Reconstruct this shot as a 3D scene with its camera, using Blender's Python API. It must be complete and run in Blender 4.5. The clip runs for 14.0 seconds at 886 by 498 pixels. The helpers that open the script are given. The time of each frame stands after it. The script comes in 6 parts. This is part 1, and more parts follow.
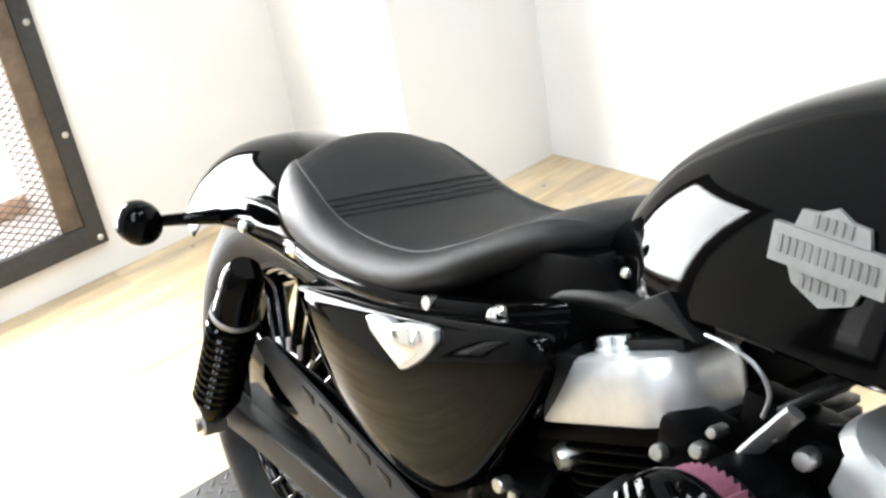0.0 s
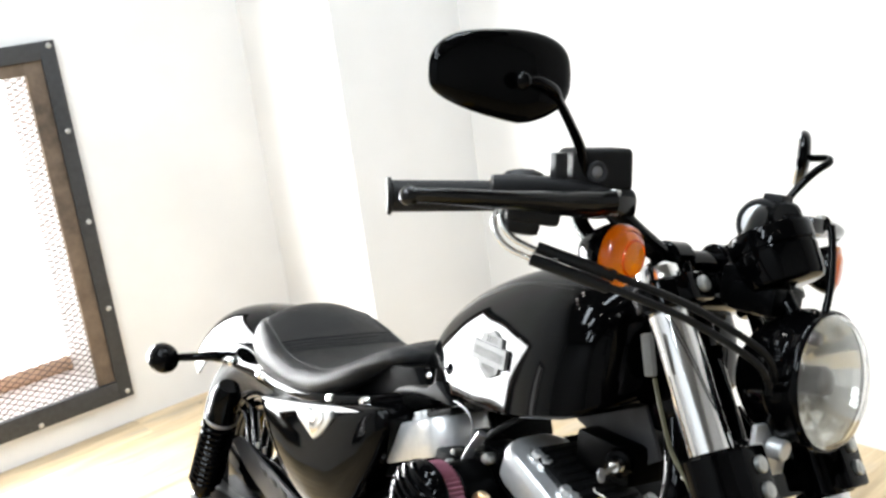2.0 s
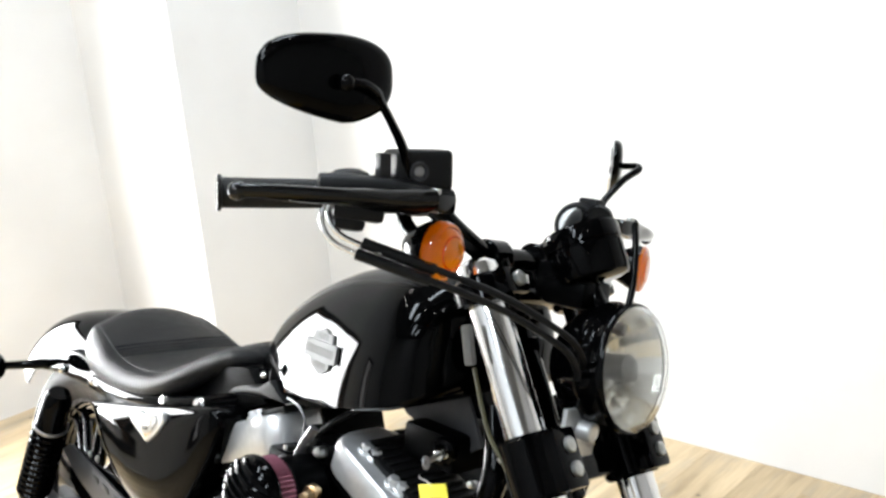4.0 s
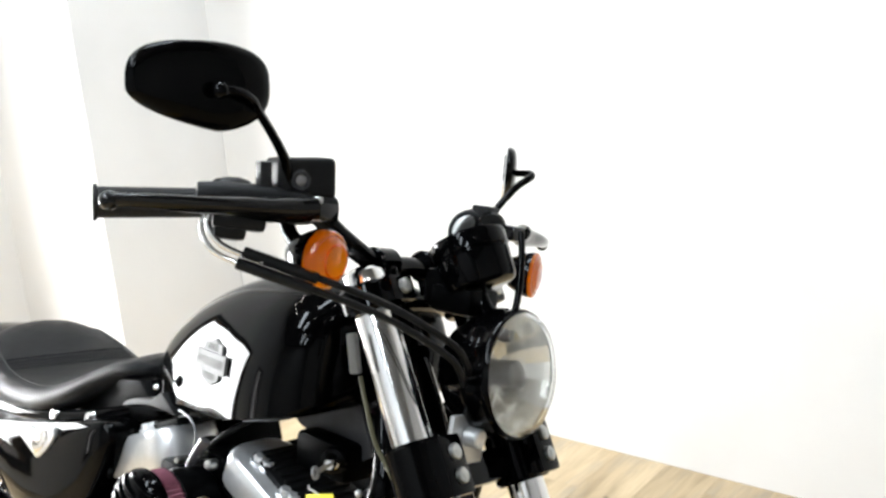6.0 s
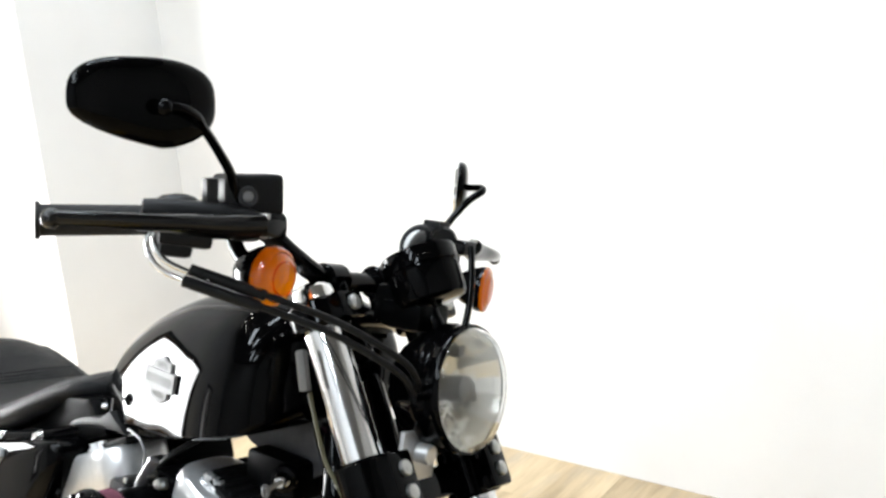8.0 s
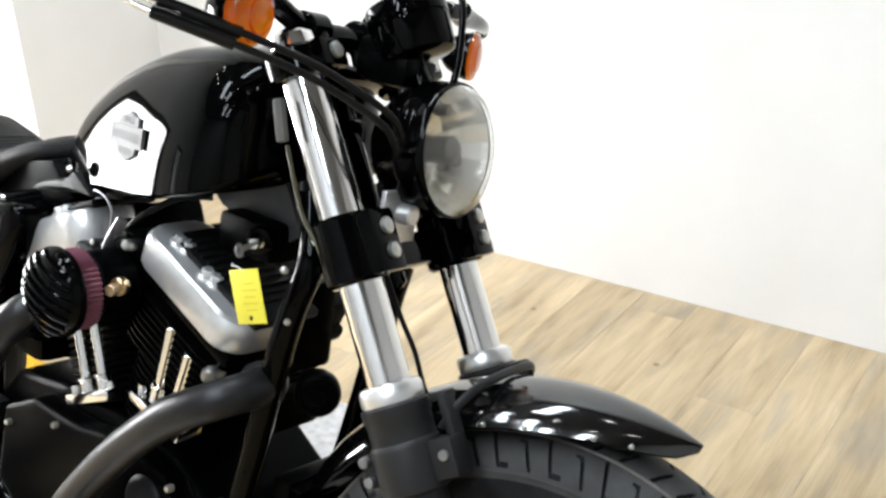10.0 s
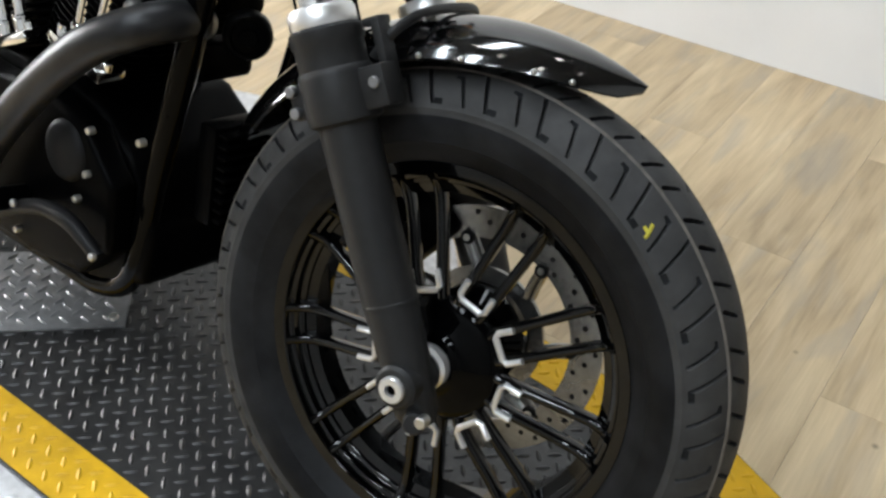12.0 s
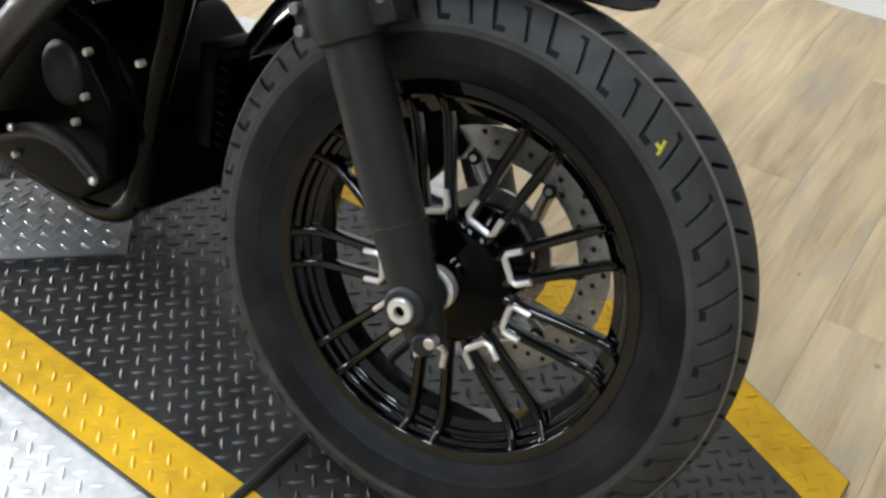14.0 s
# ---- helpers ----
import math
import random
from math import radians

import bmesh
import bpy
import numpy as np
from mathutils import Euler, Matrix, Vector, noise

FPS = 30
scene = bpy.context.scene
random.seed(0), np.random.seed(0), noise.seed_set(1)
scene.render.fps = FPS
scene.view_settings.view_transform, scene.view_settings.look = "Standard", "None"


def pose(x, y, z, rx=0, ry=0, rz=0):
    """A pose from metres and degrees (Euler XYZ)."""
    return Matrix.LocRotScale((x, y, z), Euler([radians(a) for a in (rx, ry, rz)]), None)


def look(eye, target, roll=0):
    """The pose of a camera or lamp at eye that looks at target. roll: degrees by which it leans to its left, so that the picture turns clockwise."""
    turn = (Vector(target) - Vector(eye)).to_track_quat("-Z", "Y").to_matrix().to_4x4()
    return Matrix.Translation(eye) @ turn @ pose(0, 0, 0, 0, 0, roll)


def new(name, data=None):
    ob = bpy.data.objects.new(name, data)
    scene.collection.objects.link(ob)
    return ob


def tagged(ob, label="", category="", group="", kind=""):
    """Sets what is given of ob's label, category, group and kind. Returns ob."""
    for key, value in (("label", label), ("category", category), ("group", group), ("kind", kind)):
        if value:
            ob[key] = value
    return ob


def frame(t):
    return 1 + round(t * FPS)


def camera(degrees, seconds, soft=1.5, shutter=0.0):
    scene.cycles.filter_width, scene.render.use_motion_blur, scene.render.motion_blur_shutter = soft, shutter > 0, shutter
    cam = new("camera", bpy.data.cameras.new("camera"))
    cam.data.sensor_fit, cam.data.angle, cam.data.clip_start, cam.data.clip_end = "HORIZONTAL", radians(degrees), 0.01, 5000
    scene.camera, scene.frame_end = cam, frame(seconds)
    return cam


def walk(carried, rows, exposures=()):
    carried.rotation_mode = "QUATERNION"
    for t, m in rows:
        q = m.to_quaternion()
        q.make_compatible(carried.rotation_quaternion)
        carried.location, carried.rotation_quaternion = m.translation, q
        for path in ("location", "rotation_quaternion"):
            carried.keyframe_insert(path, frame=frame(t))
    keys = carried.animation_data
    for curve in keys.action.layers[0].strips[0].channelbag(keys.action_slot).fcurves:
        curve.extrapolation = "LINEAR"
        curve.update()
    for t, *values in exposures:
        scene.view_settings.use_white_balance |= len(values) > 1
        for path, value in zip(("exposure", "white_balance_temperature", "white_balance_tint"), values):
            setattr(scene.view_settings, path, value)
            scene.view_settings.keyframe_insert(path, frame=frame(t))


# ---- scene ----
# camera and its way
cam = camera(46.01, 14.0, soft=2.7)
PATH = [
    (0.0, (-0.0092, 0.0144, 1.2337), (-0.0567, 1.3507, 0.5540), -10.13),
    (0.5, (0.1112, -0.2192, 1.3050), (-0.0299, 1.1509, 0.7111), -10.49),
    (1.0, (0.2847, -0.4093, 1.3282), (0.0275, 0.9457, 0.7385), -10.32),
    (1.5, (0.2905, -0.5551, 1.3698), (0.1232, 0.8564, 0.8906), -10.59),
    (2.0, (0.1899, -0.7007, 1.4105), (0.1573, 0.7423, 1.0024), -7.70),
    (2.5, (0.1642, -0.7487, 1.4215), (0.2062, 0.6999, 1.0343), -5.62),
    (3.0, (0.1779, -0.7529, 1.4224), (0.2723, 0.6974, 1.0511), -5.59),
    (3.5, (0.1916, -0.7560, 1.4130), (0.3341, 0.6879, 1.0325), -5.26),
    (4.0, (0.2071, -0.7590, 1.4014), (0.3938, 0.6719, 0.9918), -5.26),
    (4.2, (0.2112, -0.7604, 1.3996), (0.4061, 0.6665, 0.9802), -5.46),
    (6.3, (0.2581, -0.7701, 1.3985), (0.5636, 0.6412, 0.9923), -4.81),
    (6.5, (0.2610, -0.7731, 1.4044), (0.5742, 0.6371, 1.0003), -5.08),
    (7.0, (0.2709, -0.7775, 1.4034), (0.6010, 0.6324, 1.0121), -5.19),
    (7.2, (0.2730, -0.7774, 1.4059), (0.6069, 0.6325, 1.0176), -4.94),
    (9.3, (0.2510, -0.7428, 1.3564), (0.6018, 0.6225, 0.8436), -3.68),
    (9.5, (0.2528, -0.7399, 1.3436), (0.5955, 0.6142, 0.7969), -3.31),
    (10.0, (0.2532, -0.7272, 1.3087), (0.6087, 0.5850, 0.6748), -1.95),
    (10.5, (0.2599, -0.7223, 1.2695), (0.6361, 0.5375, 0.5474), -0.14),
    (11.0, (0.2633, -0.7238, 1.2319), (0.6314, 0.5014, 0.4488), 0.33),
    (11.5, (0.2727, -0.7321, 1.1879), (0.6381, 0.4446, 0.3324), 1.44),
    (12.0, (0.2764, -0.7531, 1.1522), (0.6360, 0.3835, 0.2418), 2.48),
    (12.5, (0.2719, -0.7720, 1.1183), (0.6311, 0.3289, 0.1649), 3.82),
    (13.0, (0.2645, -0.7784, 1.0967), (0.6328, 0.2859, 0.1059), 4.35),
    (13.5, (0.2576, -0.7779, 1.0912), (0.6361, 0.2684, 0.0851), 4.04),
    (14.0, (0.2627, -0.7473, 1.1358), (0.6166, 0.3260, 0.1494), 2.52),
]

EXPOSURE = [(0.0, -0.17), (1.0, -0.17), (2.0, -0.31), (4.0, -0.37), (7.2, -0.36), (9.5, -0.38), (11.0, -0.64), (12.5, -0.80), (13.5, -0.76), (14.0, -0.66)]
walk(cam, [(t, look(eye, aim, roll)) for t, eye, aim, roll in PATH], EXPOSURE)

# places: the room's corner and axes, the motorcycle's stand and lean, the steering axis
ROOM = Matrix(((-0.773, 0.6344, 0, 0.267), (-0.6344, -0.773, 0, 2.95), (0, 0, 1, 0), (0, 0, 0, 1)))
HEADING, SIDE_LEAN, STEER = -56.7, 13.0, 11.0
STAND = Vector((0.49, 0.022, 0.045))
BIKE = Matrix.Translation(STAND) @ pose(0, 0, 0, 0, 0, HEADING) @ pose(0, 0, 0, -SIDE_LEAN, 0, 0)
RUNWAY = Matrix.Translation((STAND.x, STAND.y, 0)) @ pose(0, 0, 0, 0, 0, HEADING + 3.4)
RAKE = radians(30)
UP_FORK = Vector((-math.sin(RAKE), 0, math.cos(RAKE)))
AXLE = Vector((0, 0, 0.32))
PIVOT = Vector((-0.0531, 0, 0.32))
STEERED = Matrix.Translation(PIVOT) @ Matrix.Rotation(radians(STEER), 4, UP_FORK) @ Matrix.Translation(-PIVOT)

# ---- world and light ----
world = bpy.data.worlds.new("world")
scene.world = world
world.use_nodes = True
wn = world.node_tree.nodes
sky = wn.new("ShaderNodeTexSky")
sky.sky_type = "NISHITA"
sky.sun_disc = False
sky.sun_elevation, sky.sun_rotation = radians(40), radians(200)
world.node_tree.links.new(sky.outputs[0], wn["Background"].inputs[0])
wn["Background"].inputs[1].default_value = 0.1


def area_light(name, m, sx, sy, watts, colour=(1, 1, 1)):
    data = bpy.data.lights.new(name, "AREA")
    data.shape, data.size, data.size_y, data.energy, data.color = "RECTANGLE", sx, sy, watts, colour
    ob = new(name, data)
    ob.matrix_world = m
    return ob


WINDOW_WATTS, CEILING_WATTS = 195.0, 52.0
# daylight through the meshed window
area_light("window_daylight", ROOM @ pose(1.81, -0.588, 0.755, -90, 0, 180), 0.90, 0.90, WINDOW_WATTS, (0.97, 0.99, 1.0))

# ---- materials ----


def material(name, colour, rough=0.5, metal=0.0, coat=0.0, grain=0.0, grain_size=40.0, bump=0.0, bump_size=200.0, rough_var=0.0, tint=None, stain_size=4.0, spec=0.5, per_object=0.0):
    """A plain surface with grain and stains at two scales and fine relief."""
    m = bpy.data.materials.new(name)
    m.use_nodes = True
    t = m.node_tree
    n, link = t.nodes, t.links.new
    b = n["Principled BSDF"]
    b.inputs["Roughness"].default_value = rough
    b.inputs["Metallic"].default_value = metal
    b.inputs["Coat Weight"].default_value = coat
    b.inputs["Coat Roughness"].default_value = 0.03
    b.inputs["Specular IOR Level"].default_value = spec
    b.inputs["Base Color"].default_value = (*colour, 1)
    pos = n.new("ShaderNodeTexCoord")
    if grain or tint:
        fine = n.new("ShaderNodeTexNoise")
        fine.inputs["Scale"].default_value = grain_size
        fine.inputs["Detail"].default_value = 6
        big = n.new("ShaderNodeTexNoise")
        big.inputs["Scale"].default_value = stain_size
        big.inputs["Detail"].default_value = 4
        link(pos.outputs["Object"], fine.inputs["Vector"])
        link(pos.outputs["Object"], big.inputs["Vector"])
        mix = n.new("ShaderNodeMix")
        mix.data_type = "RGBA"
        mix.inputs["A"].default_value = (*colour, 1)
        second = tint or [c * (1 - grain) for c in colour]
        mix.inputs["B"].default_value = (*second, 1)
        both = n.new("ShaderNodeMath")
        both.operation = "MULTIPLY"
        link(fine.outputs[0], both.inputs[0])
        link(big.outputs[0], both.inputs[1])
        ramp = n.new("ShaderNodeMapRange")
        ramp.inputs["From Min"].default_value, ramp.inputs["From Max"].default_value = 0.12, 0.42
        link(both.outputs[0], ramp.inputs[0])
        link(ramp.outputs[0], mix.inputs["Factor"])
        out = mix.outputs["Result"]
        if per_object:
            info = n.new("ShaderNodeObjectInfo")
            hsv = n.new("ShaderNodeHueSaturation")
            span = n.new("ShaderNodeMapRange")
            span.inputs["To Min"].default_value, span.inputs["To Max"].default_value = 1 - per_object, 1 + per_object
            link(info.outputs["Random"], span.inputs[0])
            link(span.outputs[0], hsv.inputs["Value"])
            link(out, hsv.inputs["Color"])
            out = hsv.outputs[0]
        link(out, b.inputs["Base Color"])
        if rough_var:
            rr = n.new("ShaderNodeMapRange")
            rr.inputs["To Min"].default_value, rr.inputs["To Max"].default_value = max(0.02, rough - rough_var), min(1, rough + rough_var)
            link(big.outputs[0], rr.inputs[0])
            link(rr.outputs[0], b.inputs["Roughness"])
    if bump:
        relief = n.new("ShaderNodeTexNoise")
        relief.inputs["Scale"].default_value = bump_size
        relief.inputs["Detail"].default_value = 5
        link(pos.outputs["Object"], relief.inputs["Vector"])
        bp = n.new("ShaderNodeBump")
        bp.inputs["Strength"].default_value = bump
        bp.inputs["Distance"].default_value = 0.002
        link(relief.outputs[0], bp.inputs["Height"])
        link(bp.outputs[0], b.inputs["Normal"])
    return m


def glowing(name, colour, strength):
    m = bpy.data.materials.new(name)
    m.use_nodes = True
    b = m.node_tree.nodes["Principled BSDF"]
    b.inputs["Base Color"].default_value = (*colour, 1)
    b.inputs["Emission Color"].default_value = (*colour, 1)
    b.inputs["Emission Strength"].default_value = strength
    return m


def glass(name, colour, rough=0.0, ior=1.45):
    m = bpy.data.materials.new(name)
    m.use_nodes = True
    b = m.node_tree.nodes["Principled BSDF"]
    b.inputs["Base Color"].default_value = (*colour, 1)
    b.inputs["Transmission Weight"].default_value = 1.0
    b.inputs["Roughness"].default_value = rough
    b.inputs["IOR"].default_value = ior
    return m


def wood_material():
    """Pale oak boards: long grain along the board, darker streaks and knots, each board a little different."""
    m = bpy.data.materials.new("oak_board")
    m.use_nodes = True
    t = m.node_tree
    n, link = t.nodes, t.links.new
    b = n["Principled BSDF"]
    pos, info = n.new("ShaderNodeTexCoord"), n.new("ShaderNodeObjectInfo")
    shift = n.new("ShaderNodeVectorMath")
    shift.operation = "MULTIPLY_ADD"
    shift.inputs[1].default_value = (1, 1, 1)
    add = n.new("ShaderNodeCombineXYZ")
    big = n.new("ShaderNodeMath")
    big.operation = "MULTIPLY"
    big.inputs[1].default_value = 37.0
    link(info.outputs["Random"], big.inputs[0])
    for k in range(3):
        link(big.outputs[0], add.inputs[k])
    link(pos.outputs["Object"], shift.inputs[0])
    link(add.outputs[0], shift.inputs[2])

    def noise_at(sx, sy, scale, detail):
        mp = n.new("ShaderNodeMapping")
        mp.inputs["Scale"].default_value = (sx, sy, 1)
        link(shift.outputs[0], mp.inputs[0])
        nz = n.new("ShaderNodeTexNoise")
        nz.inputs["Scale"].default_value = scale
        nz.inputs["Detail"].default_value = detail
        nz.inputs["Distortion"].default_value = 0.6
        link(mp.outputs[0], nz.inputs["Vector"])
        return nz

    long_grain, blotch, knots = noise_at(0.8, 7, 3.2, 7), noise_at(0.9, 4.2, 2.6, 5), noise_at(1.3, 4.5, 3.2, 5)
    ramp = n.new("ShaderNodeValToRGB")
    e = ramp.color_ramp.elements
    e[0].position, e[0].color = 0.30, (0.21, 0.145, 0.078, 1)
    e[1].position, e[1].color = 0.66, (0.68, 0.535, 0.335, 1)
    mid = ramp.color_ramp.elements.new(0.48)
    mid.color = (0.48, 0.36, 0.212, 1)
    fine = noise_at(3.0, 70, 3.0, 6)
    pore = n.new("ShaderNodeMath")
    pore.operation = "MULTIPLY_ADD"
    pore.inputs[1].default_value = 0.18
    sum_ = n.new("ShaderNodeMath")
    sum_.operation = "MULTIPLY_ADD"
    sum_.inputs[1].default_value = 0.36
    half = n.new("ShaderNodeMath")
    half.operation = "MULTIPLY"
    half.inputs[1].default_value = 0.50
    link(blotch.outputs[0], half.inputs[0])
    link(long_grain.outputs[0], sum_.inputs[0])
    link(half.outputs[0], sum_.inputs[2])
    link(fine.outputs[0], pore.inputs[0])
    link(sum_.outputs[0], pore.inputs[2])
    link(pore.outputs[0], ramp.inputs[0])
    grey = n.new("ShaderNodeMix")
    grey.data_type = "RGBA"
    grey.inputs["B"].default_value = (0.34, 0.30, 0.245, 1)
    fac = n.new("ShaderNodeMapRange")
    fac.inputs["From Min"].default_value, fac.inputs["From Max"].default_value = 0.50, 0.72
    fac.inputs["To Max"].default_value = 0.62
    link(knots.outputs[0], fac.inputs[0])
    link(fac.outputs[0], grey.inputs["Factor"])
    link(ramp.outputs[0], grey.inputs["A"])
    speck = n.new("ShaderNodeTexVoronoi")
    speck.inputs["Scale"].default_value = 7.0
    link(shift.outputs[0], speck.inputs["Vector"])
    dot = n.new("ShaderNodeMapRange")
    dot.inputs["From Min"].default_value, dot.inputs["From Max"].default_value = 0.035, 0.06
    dot.inputs["To Min"].default_value, dot.inputs["To Max"].default_value = 0.45, 1.0
    link(speck.outputs["Distance"], dot.inputs[0])
    knot = n.new("ShaderNodeMix")
    knot.data_type, knot.blend_type = "RGBA", "MULTIPLY"
    knot.inputs["Factor"].default_value = 1.0
    link(grey.outputs["Result"], knot.inputs["A"])
    link(dot.outputs[0], knot.inputs["B"])
    hsv = n.new("ShaderNodeHueSaturation")
    span = n.new("ShaderNodeMapRange")
    span.inputs["To Min"].default_value, span.inputs["To Max"].default_value = 0.92, 1.05
    link(info.outputs["Random"], span.inputs[0])
    link(span.outputs[0], hsv.inputs["Value"])
    link(knot.outputs["Result"], hsv.inputs["Color"])
    link(hsv.outputs[0], b.inputs["Base Color"])
    b.inputs["Roughness"].default_value = 0.32
    bp = n.new("ShaderNodeBump")
    bp.inputs["Strength"].default_value = 0.15
    bp.inputs["Distance"].default_value = 0.002
    link(long_grain.outputs[0], bp.inputs["Height"])
    link(bp.outputs[0], b.inputs["Normal"])
    return m


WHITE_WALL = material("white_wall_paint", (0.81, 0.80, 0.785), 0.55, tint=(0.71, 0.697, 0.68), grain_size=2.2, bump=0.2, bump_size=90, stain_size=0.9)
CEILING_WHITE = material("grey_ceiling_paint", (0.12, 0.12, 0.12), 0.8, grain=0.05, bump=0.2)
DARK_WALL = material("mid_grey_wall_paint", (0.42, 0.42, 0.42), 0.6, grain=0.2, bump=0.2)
OAK = wood_material()
JOINT = material("dark_board_joint", (0.30, 0.22, 0.13), 0.9, grain=0.3)
FRAME_STEEL = material("dark_painted_steel", (0.035, 0.036, 0.038), 0.5, grain=0.5, grain_size=60, bump=0.3)
OLD_WOOD = material("weathered_brown_timber", (0.16, 0.115, 0.08), 0.8, grain=0.6, grain_size=30, bump=0.8, bump_size=60)
MESH_STEEL = material("rusty_mesh_steel", (0.06, 0.055, 0.05), 0.6, metal=0.3, tint=(0.10, 0.05, 0.03), grain_size=30)
SCREW_STEEL = material("zinc_screw", (0.6, 0.6, 0.58), 0.35, metal=1.0, grain=0.2)
BLACK_PLATE = material("black_tread_plate", (0.014, 0.014, 0.0145), 0.34, metal=0.1, tint=(0.036, 0.035, 0.034), grain_size=35, bump=0.25, bump_size=300, rough_var=0.12, stain_size=6, spec=0.55)
LUG_BLACK = material("worn_black_lug", (0.036, 0.0355, 0.035), 0.44, metal=0.4, tint=(0.028, 0.0275, 0.027), grain_size=60, bump=0.1, rough_var=0.1, stain_size=7)
SILVER_PLATE = material("bare_tread_plate", (0.76, 0.76, 0.77), 0.40, metal=0.35, tint=(0.42, 0.42, 0.425), grain_size=50, bump=0.2, bump_size=300, rough_var=0.12)
# bare tread plate again, dirty and darkened in colour for the shade under the engine
SHADED_DIRTY_PLATE = material("shaded_dirty_tread_plate", (0.30, 0.30, 0.305), 0.36, metal=0.5, tint=(0.15, 0.15, 0.155), grain_size=50, bump=0.2, bump_size=300, rough_var=0.12)
YELLOW = material("yellow_safety_paint", (0.74, 0.43, 0.015), 0.45, tint=(0.50, 0.29, 0.015), grain_size=30, bump=0.2, stain_size=9, spec=0.2)
RUST = material("worn_bare_steel", (0.17, 0.12, 0.08), 0.55, metal=0.4, grain=0.5, grain_size=80)
GLOSS = material("gloss_black_paint", (0.0009, 0.0009, 0.0010), 0.04, spec=0.085, grain=0.3)
ENAMEL = material("gloss_black_wheel_enamel", (0.0008, 0.0008, 0.0009), 0.04, spec=0.38, grain=0.3)
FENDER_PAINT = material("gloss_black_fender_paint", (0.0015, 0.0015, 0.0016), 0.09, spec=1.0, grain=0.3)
BAR_GLOSS = material("gloss_black_lever_paint", (0.0025, 0.0024, 0.0024), 0.12, spec=0.35, grain=0.3)
POWDER = material("black_powder_coat", (0.0011, 0.0011, 0.0012), 0.30, grain=0.4, bump=0.2, bump_size=700, spec=0.025)
SATIN = material("satin_black_metal", (0.008, 0.008, 0.0084), 0.46, metal=0.0, grain=0.35, grain_size=60, bump=0.12, bump_size=500, rough_var=0.06, spec=0.14)
EXHAUST = material("satin_black_exhaust", (0.020, 0.020, 0.021), 0.36, metal=0.35, grain=0.35, grain_size=60, bump=0.12, bump_size=500, rough_var=0.06, spec=0.3)
SLIDER = material("satin_black_fork", (0.0175, 0.0175, 0.018), 0.46, grain=0.25, grain_size=60, bump=0.15, bump_size=500, spec=0.25)
BLACK_PLASTIC = material("black_plastic", (0.004, 0.004, 0.0042), 0.36, grain=0.3, bump=0.2, bump_size=600, spec=0.2)
GREY_BRACKET = material("grey_painted_bracket", (0.045, 0.045, 0.048), 0.45, metal=0.3, grain=0.3, grain_size=60, bump=0.1, spec=0.3)
CHROME = material("polished_chrome", (0.93, 0.925, 0.915), 0.10, metal=1.0, grain=0.04)
RING_METAL = material("bright_plated_ring", (0.85, 0.85, 0.85), 0.36, metal=0.95, grain=0.06)
ALLOY = material("brushed_alloy", (0.74, 0.74, 0.74), 0.34, metal=0.72, grain=0.12, grain_size=90, bump=0.12, bump_size=260, rough_var=0.07)
ALLOY_DARK = material("dull_cast_alloy", (0.30, 0.30, 0.31), 0.42, metal=0.9, grain=0.2, grain_size=80, bump=0.3, bump_size=300)
BADGE = material("brushed_badge_metal", (0.15, 0.148, 0.142), 0.55, metal=0.0, grain=0.2, grain_size=120, spec=0.2)
BADGE_GREY = material("grey_badge_enamel", (0.115, 0.113, 0.108), 0.5, grain=0.2, spec=0.15)
BRASS = material("brass_fitting", (0.62, 0.45, 0.27), 0.3, metal=1.0, grain=0.2)
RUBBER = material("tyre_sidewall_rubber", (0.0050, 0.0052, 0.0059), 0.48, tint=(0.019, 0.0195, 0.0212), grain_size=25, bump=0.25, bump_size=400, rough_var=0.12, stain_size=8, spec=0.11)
# paler than the sidewall: light from above put into the tread's colour
TREAD = material("top_lit_tread_rubber", (0.033, 0.0327, 0.0324), 0.6, tint=(0.054, 0.0535, 0.053), grain_size=40, bump=0.3, bump_size=500, stain_size=9, spec=0.15)
DISC_STEEL = material("ground_disc_steel", (0.36, 0.355, 0.34), 0.27, metal=0.95, grain=0.35, grain_size=120, bump=0.15, bump_size=420, rough_var=0.08)
SEAM = material("pale_moulding_seam", (0.13, 0.115, 0.10), 0.7, grain=0.5, grain_size=120)
GRIP = material("grip_rubber", (0.007, 0.0068, 0.0068), 0.5, grain=0.2, bump=0.5, bump_size=500, spec=0.2)
VINYL = material("black_seat_vinyl", (0.007, 0.007, 0.0075), 0.38, grain=0.2, grain_size=60, bump=0.6, bump_size=900, rough_var=0.05, spec=0.17)
STITCH = material("seat_thread", (0.05, 0.05, 0.05), 0.6, grain=0.2)
HOSE = material("black_rubber_hose", (0.004, 0.004, 0.004), 0.42, grain=0.3, bump=0.2, spec=0.2)
FILTER_RED = material("faded_red_filter_cloth", (0.28, 0.10, 0.14), 0.85, grain=0.35, grain_size=150, bump=0.6, bump_size=500)
OLIVE = material("olive_wire_sleeve", (0.045, 0.040, 0.008), 0.5, grain=0.2)
TAG_YELLOW = material("yellow_card", (0.80, 0.70, 0.06), 0.5, grain=0.08, bump=0.1)
TAG_INK = material("tag_print", (0.66, 0.56, 0.04), 0.6, grain=0.1)
AMBER = material("amber_lens", (1.0, 0.17, 0.0), 0.10, grain=0.10, grain_size=30, spec=0.3)
AMBER.node_tree.nodes["Principled BSDF"].inputs["Transmission Weight"].default_value = 0.92
BOWL_WHITE = material("pale_reflector_bowl", (0.93, 0.93, 0.90), 0.35, grain=0.1, grain_size=80)
